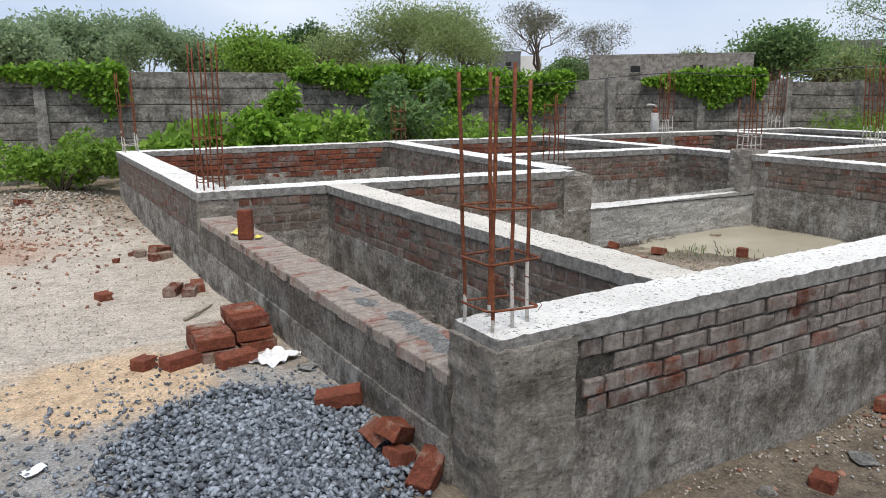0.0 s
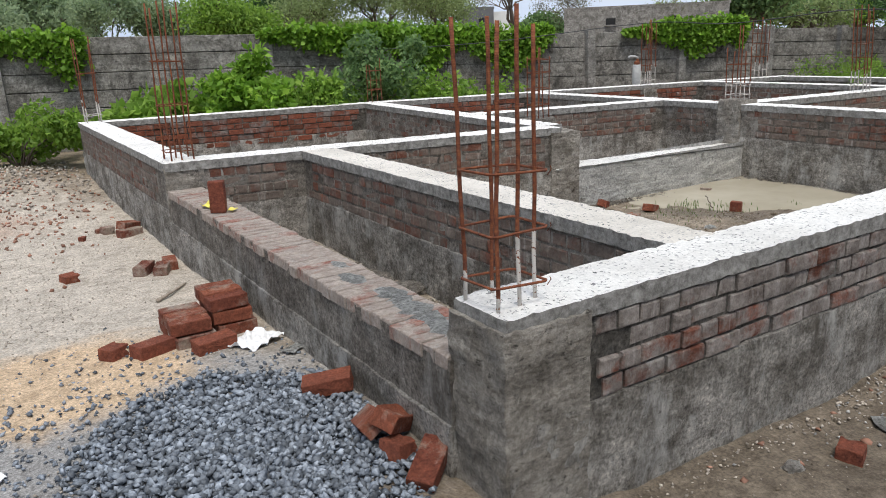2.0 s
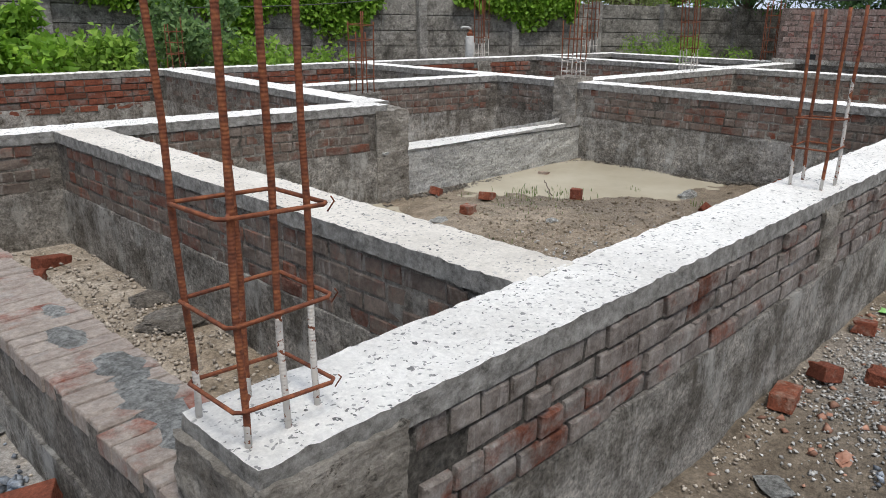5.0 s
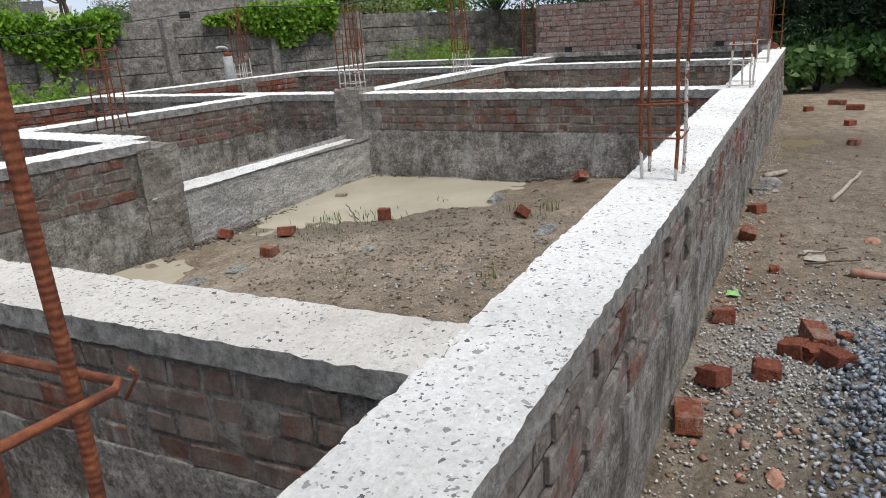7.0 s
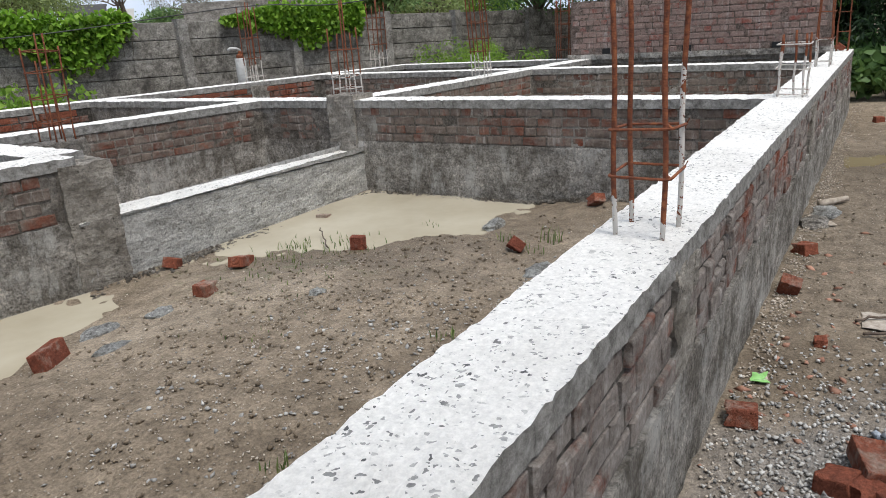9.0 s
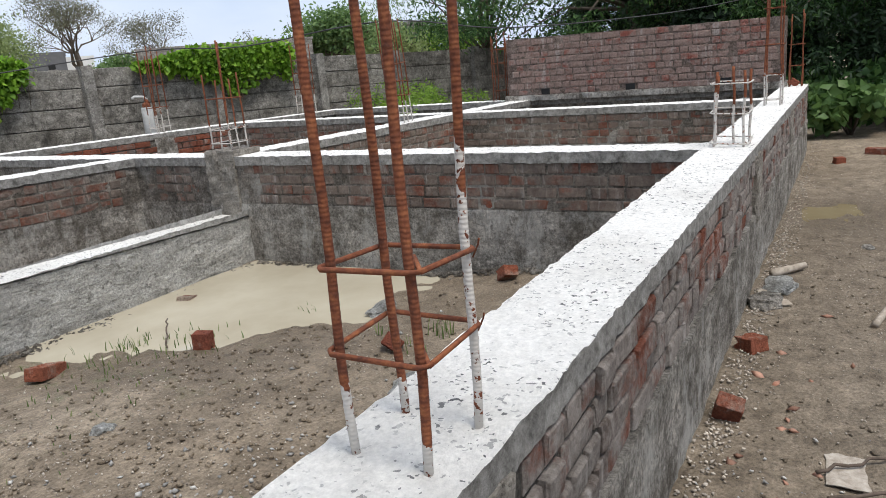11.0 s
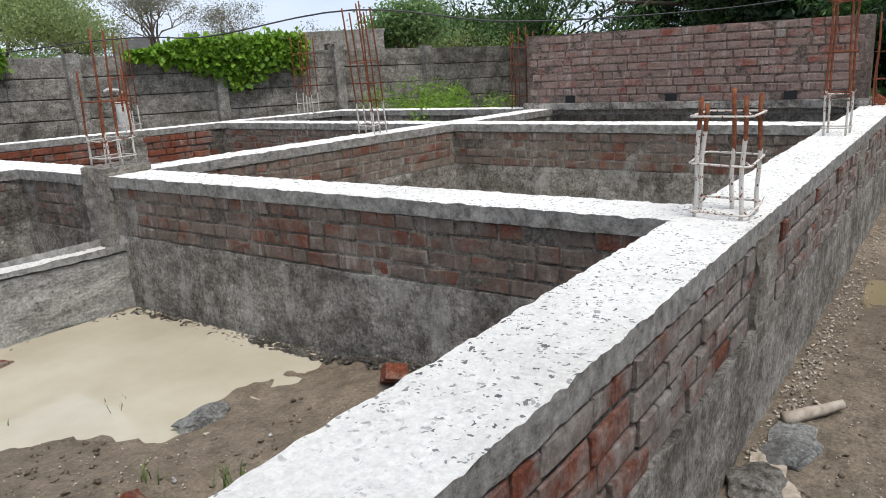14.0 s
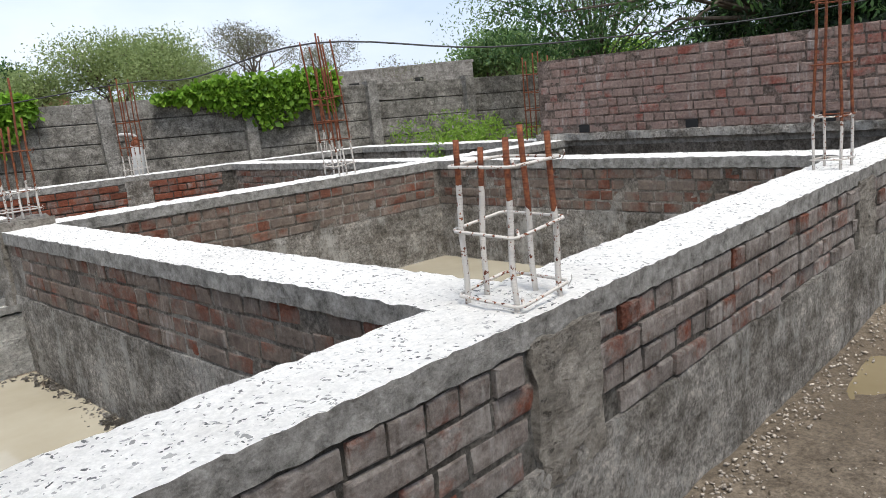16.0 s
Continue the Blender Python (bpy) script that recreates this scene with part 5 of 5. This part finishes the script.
stones("rubble", "fallen mortar along the low wall foot", strewn(700, 5.2, 3.9, 1.1, 0.05, 14, 0.004, keep=lambda x, y: 3.7 < x < 6.9 and 3.7 < y < 3.96), 0.018, SMEAR, 14)


# ---- plants ----
def tuft(name, label, x, y, n, h, seed, mat=GRASS, z=None, spread=0.05):
    rr = random.Random(seed)
    g = Geo()
    for _ in range(n):
        a, l = rr.uniform(0, 6.283), h * rr.uniform(0.5, 1.1)
        bx, by = rr.gauss(0, spread), rr.gauss(0, spread)
        lean = rr.uniform(0.1, 0.6)
        w = 0.0025 + 0.0015 * rr.random()
        p = [Vector((bx + math.cos(a) * lean * l * t * t, by + math.sin(a) * lean * l * t * t, l * t * (1 - 0.25 * t * lean))) for t in (0, 0.4, 0.75, 1.0)]
        s = Vector((-math.sin(a), math.cos(a), 0))
        g.add([p[0] - s * w, p[0] + s * w, p[1] + s * w, p[1] - s * w, p[2] + s * w * 0.6, p[2] - s * w * 0.6, p[3]], [(0, 1, 2, 3), (3, 2, 4, 5), (5, 4, 6)])
    ob = tagged(part(name, g, mat), label, "grass", kind="stuff")
    ob.location = (x, y, ground_z(x, y) if z is None else z)
    return ob


for i, (x, y, n, h, sp) in enumerate(((4.9, 3.15, 60, 0.10, 0.22), (5.2, 2.95, 60, 0.10, 0.2), (4.5, 2.8, 40, 0.06, 0.2), (5.1, 3.3, 30, 0.12, 0.08), (5.62, 1.75, 12, 0.16, 0.03), (5.75, 1.45, 16, 0.2, 0.03), (3.9, 1.25, 16, 0.10, 0.04), (2.65, 1.2, 14, 0.10, 0.04), (5.5, 1.5, 14, 0.10, 0.05), (6.0, 2.6, 10, 0.12, 0.05), (3.6, 2.2, 24, 0.05, 0.2), (4.2, 2.6, 24, 0.05, 0.2))):
    tuft("grass_tuft", "thin green grass in the wet soil", x, y, n, h * 0.7, i, spread=sp)


def cluster(rng, n, c, r, hollow=0.55):
    d = rng.normal(size=(n, 3))
    d /= np.linalg.norm(d, axis=1)[:, None]
    return np.array(c) + d * np.array(r) * (rng.uniform(hollow ** 3, 1, (n, 1)) ** (1 / 3))


def bush(label, x, y, r, h, leaves, size, mat, seed, z=None, blobs=12, slim=0.6):
    """A shrub: forked stems and leaves gathered in uneven clumps."""
    rng = np.random.default_rng(seed)
    root = tagged(new("bush"), label, "bush")
    root.location = (x, y, ground_z(x, y) if z is None else z)
    g = Geo()
    pts = []
    for k in range(blobs):
        a, q = rng.uniform(0, 6.283), rng.uniform(0.05, 0.95) * r
        top = np.array((math.cos(a) * q, math.sin(a) * q, h * rng.uniform(0.35, 0.85)))
        g.tube([(0, 0, -0.05), tuple(top * (0.3, 0.3, 0.5)), tuple(top)], [0.02, 0.013, 0.005], 5)
        rr = r * rng.uniform(0.18, 0.42)
        pts.append(cluster(rng, leaves // blobs, top, (rr, rr, min(rr, h * 0.35)), 0.3))
    tagged(part("stem_clump", g, BARK, root, "", True), kind="stuff")
    pts = np.concatenate(pts)
    pts[:, 2] = np.abs(pts[:, 2])
    leaf_cloud("foliage", pts, size, mat, root, seed, 0.2, slim)
    return root


def vine(label, knots, drop, leaves, size, seed, lift=0.12, mats=LEAF_VINE):
    """A creeper hanging over the boundary wall. knots: places along the wall's top with how far it hangs there."""
    rng = np.random.default_rng(seed)
    root = tagged(new("vine"), label, "creeper")
    root.location = knots[0][:3]
    o = np.array(knots[0][:3])
    pts = []
    g = Geo()
    for _ in range(leaves):
        i = rng.integers(0, len(knots) - 1)
        t = rng.uniform()
        p = np.array(knots[i][:3]) * (1 - t) + np.array(knots[i + 1][:3]) * t
        hang = knots[i][3] * (1 - t) + knots[i + 1][3] * t
        dn = hang * rng.beta(1.1, 1.6)
        up = lift * rng.uniform() * min(1, hang * 3)
        thick = 0.05 + 0.13 * (1 - dn / (hang + 0.01)) * min(1, hang * 2)
        p = p + (rng.normal(0, 0.04), -0.09 - thick * rng.uniform(), up - dn)
        pts.append(p - o)
    for k in range(len(knots) - 1):
        for _ in range(3):
            a, b = Vector(knots[k][:3]) - Vector(o), Vector(knots[k + 1][:3]) - Vector(o)
            t = rng.uniform()
            s = a.lerp(b, t) + Vector((0, -0.08, 0.03))
            g.tube([s, s + Vector((0.05, -0.05, -0.1)), s + Vector((0.02, -0.04, -max(0.12, knots[k][3] * 0.8)))], 0.005, 4)
    tagged(part("stem_clump", g, BARK, root, "", True), kind="stuff")
    leaf_cloud("foliage", pts, size, mats, root, seed, 0.8, 0.85)
    return root


def bwall(x):
    for (x0, y0, z0), (x1, y1, z1) in zip(BOUND, BOUND[1:]):
        if x0 <= x <= x1:
            t = (x - x0) / (x1 - x0)
            return (x, y0 + (y1 - y0) * t, z0 + (z1 - z0) * t)
    return BOUND[0]


vine("bright green creeper draped over the boundary wall", [(*bwall(10.85), 0.05), (*bwall(11.25), 0.14), (*bwall(11.6), 0.26), (*bwall(12.0), 0.45), (*bwall(12.35), 0.72), (*bwall(12.7), 0.45), (*bwall(13.1), 0.30), (*bwall(13.4), 0.50)], 0.6, 5200, 0.095, 41, 0.34)
vine("green creeper hanging down the boundary wall", [(*bwall(5.7), 0.2), (*bwall(6.3), 0.75), (*bwall(6.8), 0.9), (*bwall(7.3), 0.25), (*bwall(7.9), 0.6), (*bwall(8.4), 0.95), (*bwall(8.9), 0.7), (*bwall(9.3), 0.15)], 0.8, 5200, 0.095, 42, 0.26)
vine("dense creeper over the boundary wall", [(*bwall(3.5), 0.1), (*bwall(4.2), 0.3), (*bwall(5.0), 0.5), (*bwall(5.7), 0.3)], 0.5, 2600, 0.095, 43, 0.25)
vine("green creeper over the wall end by the yard", [(*bwall(-1.6), 0.06), (*bwall(-0.9), 0.25), (*bwall(-0.2), 0.45), (*bwall(0.3), 0.95), (*bwall(0.55), 0.5)], 0.8, 2000, 0.095, 44, 0.2)

bush("leafy green shrub on the soil mound", -0.75, 11.0, 1.2, 0.95, 3600, 0.10, LEAF_BUSH, 51, z=0.0)
bush("low broad-leaved weeds behind the back wall", 1.2, 10.7, 0.8, 0.95, 1100, 0.22, LEAF_BUSH, 52, z=0.1)
bush("low broad-leaved weeds behind the back wall", 0.6, 10.6, 0.5, 0.75, 500, 0.18, LEAF_BUSH, 53, z=0.1)
bush("bright green leafy shrub behind the back wall", 2.5, 10.4, 0.95, 1.15, 2400, 0.14, LEAF_VINE, 54, z=0.1)
bush("tall leafy shrub behind the back wall", 3.0, 10.6, 0.65, 1.65, 1300, 0.13, LEAF_VINE, 55, z=0.1)
bush("dense green shrub against the boundary wall", 5.0, 10.6, 1.1, 1.85, 4200, 0.10, LEAF_MID, 56, z=0.0, blobs=11)
bush("green shrub behind the back wall", 3.7, 10.0, 1.0, 1.1, 3200, 0.11, LEAF_BUSH, 57, z=0.1)
bush("green shrub behind the back wall", 5.8, 9.8, 0.8, 1.05, 2400, 0.10, LEAF_BUSH, 58, z=0.0)
bush("pale weeds behind the back wall", 7.0, 9.5, 0.6, 0.95, 1300, 0.08, LEAF_BUSH, 59, z=0.0)
bush("tall grassy weeds by the red wall", 13.4, 5.6, 0.9, 1.05, 3000, 0.085, LEAF_BUSH, 60, z=0.0, slim=0.25)
bush("tall grassy weeds by the red wall", 14.2, 6.8, 0.9, 1.05, 2600, 0.085, LEAF_BUSH, 61, z=0.0, slim=0.25)
for i, (x, y, r, h) in enumerate(((14.4, -0.55, 0.7, 0.75), (15.0, -1.5, 0.9, 0.8), (14.6, -2.6, 0.9, 0.7), (16.2, -0.3, 1.0, 0.95), (13.9, 0.6, 0.6, 0.7))):
    bush("broad-leaved weeds at the edge of the yard", x, y, r, h, 1400, 0.15, LEAF_DARK if i % 2 else LEAF_BROAD, 70 + i, slim=0.8)


def tree(label, x, y, h, r, base, leaves, size, mat, seed, trunk=0.16, levels=4, fill=0.25, lean=(0, 0), slim=0.5, flat=1.0, z=-0.1):
    """A tree: tapered trunk, forking limbs and leaves round the outer twigs. base: share of the height below the crown."""
    rng = np.random.default_rng(seed)
    root = tagged(new("tree"), label, "tree")
    root.location = (x, y, z)
    g = Geo()
    tips = []

    def grow(p, d, length, rad, level):
        q = p + d * length * 0.5 + rng.normal(0, 0.05, 3) * length
        e = p + d * length + rng.normal(0, 0.05, 3) * length
        g.tube([tuple(p), tuple(q), tuple(e)], [rad, rad * 0.82, rad * 0.62], 7 if level < 2 else 4, False)
        if level >= levels - 1:
            tips.append(e)
        if level >= levels - 2:
            tips.append(q)
        if level >= levels:
            return
        for _ in range(3 if level < 3 else 2):
            nd = d * 0.75 + rng.normal(0, 0.55, 3) * (1, 1, 0.55) + (0, 0, 0.22)
            nd /= np.linalg.norm(nd)
            grow(e, nd, length * rng.uniform(0.6, 0.82), rad * 0.58, level + 1)

    first = h * base
    d0 = np.array((lean[0], lean[1], 1.0))
    grow(np.array((0, 0, 0.0)), d0 / np.linalg.norm(d0), first, trunk, 0)
    tips = np.array(tips)
    c = np.array((lean[0] * h * 0.5, lean[1] * h * 0.5, 0))
    span = np.abs(tips[:, :2] - c[:2]).max() + 1e-6
    k = r / span
    zmax, zmin = tips[:, 2].max(), first
    zk = (h * 0.95 - zmin) / max(0.1, zmax - zmin)

    def fit(p):
        p = np.array(p)
        up = np.clip((p[..., 2] - zmin) / max(0.1, zmax - zmin), 0, 1)
        s = 1 + (k - 1) * np.clip(p[..., 2] / max(zmin, 0.1), 0, 1) ** 2 if zmin > 0 else k
        q = p.copy()
        q[..., 0] = c[0] + (p[..., 0] - c[0]) * s
        q[..., 1] = c[1] + (p[..., 1] - c[1]) * s
        q[..., 2] = np.where(p[..., 2] > zmin, zmin + (p[..., 2] - zmin) * zk, p[..., 2])
        return q
    g.v = [tuple(p) for p in fit(np.array(g.v))]
    part("trunk", g, BARK, root, "", True)
    tips = fit(tips)
    if leaves:
        pick = tips[rng.integers(0, len(tips), leaves)]
        pts = pick + np.clip(rng.normal(0, 0.8, (leaves, 3)), -1.3, 1.3) * np.array((r * fill, r * fill, r * fill * 0.7 * flat))
        pts[:, 2] = np.maximum(pts[:, 2], first * 0.5)
        leaf_cloud("crown", pts, size, mat, root, seed, 0.3, slim)
    return root


def off(az, dist):
    a = radians(az)
    return -1.5 + dist * math.cos(a), -2.1 + dist * math.sin(a)


far_trees = [
    ("dense green trees beyond the boundary wall", 89.5, 60, 5.4, 3.4, 0.2, 7000, 0.34, LEAF_MID, 0.2, 0.30),
    ("dense green tree beyond the boundary wall", 85.8, 66, 6.6, 3.6, 0.2, 8000, 0.34, LEAF_MID, 0.25, 0.30),
    ("dense dark green tree beyond the boundary wall", 83.0, 70, 6.8, 3.4, 0.2, 8000, 0.34, LEAF_MID, 0.25, 0.30),
    ("tall thin feathery tree beyond the boundary wall", 80.3, 60, 6.6, 2.2, 0.3, 3600, 0.28, LEAF_MID, 0.12, 0.22),
    ("green tree beyond the boundary wall", 77.6, 64, 5.3, 3.0, 0.2, 6500, 0.34, LEAF_MID, 0.2, 0.30),
    ("green tree beyond the boundary wall", 75.6, 70, 5.0, 2.8, 0.2, 5500, 0.34, LEAF_PALE, 0.2, 0.30),
    ("round green tree beyond the boundary wall", 72.6, 58, 5.0, 3.2, 0.18, 8500, 0.30, LEAF_BUSH, 0.2, 0.30),
    ("dark tree beyond the boundary wall", 69.3, 80, 7.4, 2.4, 0.3, 5000, 0.34, LEAF_DARK, 0.2, 0.28),
    ("airy light green acacia beyond the boundary wall", 66.0, 58, 5.4, 3.2, 0.25, 4200, 0.22, LEAF_PALE, 0.13, 0.26),
    ("airy flat-topped acacia beyond the boundary wall", 61.5, 58, 7.0, 3.8, 0.26, 7000, 0.20, LEAF_PALE, 0.17, 0.20),
    ("airy flat-topped acacia beyond the boundary wall", 57.6, 56, 6.8, 3.8, 0.26, 8500, 0.20, LEAF_PALE, 0.17, 0.22),
    ("nearly bare acacia beyond the boundary wall", 51.8, 52, 6.7, 3.0, 0.30, 2400, 0.11, LEAF_DRY, 0.16, 0.10),
    ("nearly bare acacia beyond the boundary wall", 46.8, 54, 5.7, 2.8, 0.30, 1700, 0.11, LEAF_DRY, 0.14, 0.10),
    ("small dark bush tree by the white house", 49.5, 60, 3.4, 1.9, 0.15, 3200, 0.28, LEAF_MID, 0.12, 0.30),
    ("small bare thorn tree before the old building", 40.0, 40, 3.9, 1.1, 0.4, 260, 0.10, LEAF_DRY, 0.06, 0.13),
    ("round dense green tree beyond the boundary wall", 36.2, 54, 5.1, 3.3, 0.15, 9500, 0.28, LEAF_MID, 0.22, 0.28),
    ("pale green tree beyond the boundary wall", 32.6, 60, 4.4, 2.8, 0.15, 4600, 0.28, LEAF_PALE, 0.15, 0.30),
    ("pale green tree beyond the boundary wall", 28.6, 64, 4.6, 3.4, 0.15, 5000, 0.28, LEAF_BUSH, 0.15, 0.30),
    ("pale green tree beyond the boundary wall", 40.8, 70, 4.4, 2.2, 0.15, 3200, 0.28, LEAF_PALE, 0.15, 0.30),
    ("pale green scrub beyond the boundary wall", 93.0, 64, 5.0, 3.6, 0.15, 6000, 0.34, LEAF_MID, 0.2, 0.32),
    ("low scrub beyond the boundary wall", 64.0, 75, 3.6, 4.0, 0.12, 5000, 0.34, LEAF_PALE, 0.15, 0.32),
    ("low scrub beyond the boundary wall", 59.5, 75, 3.6, 4.0, 0.12, 5000, 0.34, LEAF_MID, 0.15, 0.32),
]
for i, (lab, az, dist, h, r, base, n, size, mat, trunk, fill) in enumerate(far_trees):
    if 44 < az < 68:  # the row of acacias stands well back in the fields
        k = 1.15
        dist, h, r, size, trunk = dist * k, 1.6 + (h - 1.6) * k * 1.1, r * k * 1.25, size * 1.1, trunk * 1.15
        n = int(n * (3.2 if "bare" in lab else 1.9))
        fill = 0.11 if "bare" in lab else 0.24
    elif az > 68:  # the dense belt to the north, distance haze painted into its mid-green leaves
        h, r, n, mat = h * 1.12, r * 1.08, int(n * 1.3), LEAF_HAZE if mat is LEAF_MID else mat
    x, y = off(az, dist)
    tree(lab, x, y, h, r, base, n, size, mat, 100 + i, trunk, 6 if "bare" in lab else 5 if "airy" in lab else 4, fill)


def big_tree(label, x, y, h, r, low, clumps, leaves, size, mat, seed, trunk=0.2):
    """A broad tree whose leaf clumps hang from z = low upwards on long limbs."""
    rng = np.random.default_rng(seed)
    root = tagged(new("tree"), label, "tree")
    root.location = (x, y, -0.1)
    g = Geo()
    fork = np.array((0, 0, h * 0.28))
    g.tube([(0, 0, -0.1), (0.05, 0.03, h * 0.15), tuple(fork)], [trunk, trunk * 0.85, trunk * 0.75], 9)
    pts = []
    for k in range(clumps):
        a = rng.uniform(0, 6.283)
        q = r * math.sqrt(rng.uniform(0.02, 1))
        top = low + (h - low) * rng.uniform(0, 1) * (1 - 0.45 * (q / r) ** 2)
        c = np.array((math.cos(a) * q, math.sin(a) * q, top))
        if k % 3 == 0:
            m = fork * 0.5 + c * 0.5 + rng.normal(0, 0.25, 3) + (0, 0, 0.4)
            g.tube([tuple(fork), tuple(m), tuple(c)], [trunk * 0.32, trunk * 0.16, 0.012], 5)
        n = leaves // clumps
        rr = rng.uniform(0.5, 1.0)
        p = c + np.clip(rng.normal(0, 1, (n, 3)), -1.8, 1.8) * (0.42 * rr, 0.42 * rr, 0.20 * rr)
        p[:, 2] -= 0.25 * np.hypot(p[:, 0] - c[0], p[:, 1] - c[1])
        pts.append(p)
    part("trunk", g, BARK, root, "", True)
    leaf_cloud("crown", np.concatenate(pts), size, mat, root, seed, 0.5, 0.32)
    return root


# big trees shading the east end, shade painted into most of their leaves
big_tree("large tree behind the red brick wall, leaves coloured dark green", 18.8, 3.6, 8.0, 4.6, 1.5, 230, 46000, 0.12, LEAF_DARK, 201, 0.16)
big_tree("large tree behind the red brick wall, leaves coloured dark green", 19.6, -0.6, 8.5, 4.6, 0.9, 260, 58000, 0.13, LEAF_SHADED, 202, 0.17)
big_tree("large green tree beside the yard, leaves painted dark with shade", 18.4, -4.6, 8.0, 4.4, 0.7, 240, 52000, 0.13, LEAF_SHADED, 203, 0.17)
big_tree("large green tree deep behind the red wall, leaves painted dark with shade", 24.0, 2.0, 9.5, 5.4, 0.8, 200, 30000, 0.16, LEAF_SHADED, 205, 0.2)
big_tree("large green tree deep beside the yard, leaves painted dark with shade", 24.5, -4.0, 9.5, 5.4, 0.6, 200, 30000, 0.16, LEAF_SHADED, 206, 0.2)
big_tree("feathery green acacia leaning over the boundary", 19.3, 7.4, 5.6, 2.6, 2.2, 70, 12000, 0.085, LEAF_MID, 204, 0.1)
# undergrowth below them, its leaves near-black with painted canopy shade
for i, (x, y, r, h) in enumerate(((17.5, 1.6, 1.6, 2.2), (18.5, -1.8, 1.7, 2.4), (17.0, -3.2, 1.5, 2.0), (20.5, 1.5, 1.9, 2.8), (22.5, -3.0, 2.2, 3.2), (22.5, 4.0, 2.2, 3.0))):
    bush("undergrowth beneath the trees, leaves painted dark with shade", x, y, r, h, 5200, 0.16, LEAF_SHADED, 210 + i, blobs=11)


# ---- buildings beyond the wall ----
def house(name, label, az, dist, width, depth, height, mat, turn, windows=(), parapet=0.25, category="building"):
    """A plain block of one or two floors: walls, flat roof with parapet, openings."""
    x, y = off(az, dist)
    root = tagged(new(name), label, category)
    root.matrix_world = pose(x, y, -0.2, 0, 0, turn)
    g = Geo()
    g.box((0, 0, height / 2), (width, depth, height))
    part("wall", g, mat, root)
    g = Geo()
    for cx, cy, sx, sy in ((0, -depth / 2 + 0.06, width + 0.16, 0.14), (0, depth / 2 - 0.06, width + 0.16, 0.14), (-width / 2 + 0.06, 0, 0.14, depth - 0.1), (width / 2 - 0.06, 0, 0.14, depth - 0.1)):
        g.box((cx, cy, height + parapet / 2), (sx, sy, parapet))
    part("roof", g, mat, root)
    for wx, wz, ww, wh in windows:
        g = Geo()
        g.box((wx, -depth / 2 - 0.02, wz), (ww, 0.08, wh))
        pane = part("window", g, DARK, root)
        g = Geo()
        g.box((wx, -depth / 2 - 0.09, wz - wh / 2 - 0.04), (ww + 0.2, 0.2, 0.07))
        part("sill", g, WALL_OLD, pane)
    return root


house("old_building", "long stained concrete building beyond the boundary wall", 42.5, 55, 10.2, 7.5, 3.6, WALL_OLD, -47, ((-2.1, 2.8, 0.6, 0.4), (1.8, 2.8, 0.6, 0.4)), 0.15)
house("grey_house", "dark grey painted house among the trees", 54.6, 86, 3.8, 5, 5.2, WALL_GREY, -35, ((0.6, 4.1, 0.6, 0.5),))
house("white_house", "white painted house among the trees", 52.6, 87, 2.7, 5, 4.7, WALL_WHITE, -37)
house("brick_house", "red brick house far among the trees", 67.5, 85, 5.0, 6, 5.0, WALL_BRICK, -22, ((-1.2, 3.6, 0.8, 0.9), (1.0, 3.6, 0.8, 0.9)))
house("brick_house", "unfinished brick house far beyond the wall", 30.2, 70, 4.0, 5, 3.6, WALL_BRICK, -60, ((-0.8, 2.6, 0.6, 0.9), (0.9, 2.6, 0.6, 0.9)))
house("grey_house", "grey concrete house far beyond the wall", 31.0, 66, 4.4, 5, 4.6, WALL_OLD, -60, ((0.4, 3.4, 0.7, 0.8),))
house("white_house", "pale house far beyond the trees", 89.5, 90, 5, 6, 6.2, WALL_WHITE, 0, ((-1, 4.4, 0.8, 0.8), (1, 4.4, 0.8, 0.8)))


def mast():
    root = tagged(new("lattice_mast"), "distant steel lattice telephone mast", "mast")
    a = radians(60.3)
    root.location = (3.3 + 190 * math.cos(a), -0.57 + 190 * math.sin(a), 0)
    for sx, sy in ((-1, -1), (1, -1), (1, 1), (-1, 1)):
        g = Geo()
        g.tube([(sx * 1.4, sy * 1.4, 0), (sx * 0.7, sy * 0.7, 17.5)], 0.09, 5)
        part("leg", g, WALL_OLD, root)
    for k in range(9):
        w0, w1, z0 = 1.4 - 0.076 * k, 1.4 - 0.076 * (k + 1), k * 1.9
        for p, q in (((-w0, -w0, z0), (w1, -w1, z0 + 1.9)), ((w0, w0, z0), (-w1, w1, z0 + 1.9)), ((-w0, -w0, z0), (w0, -w0, z0))):
            g = Geo()
            g.tube([p, q], 0.05, 4)
            part("brace", g, WALL_OLD, root)


mast()

# ---- pieces of the walls ----
low_wall_top()
for args, kw in PENDING:
    lay_bricks(*args, **kw)
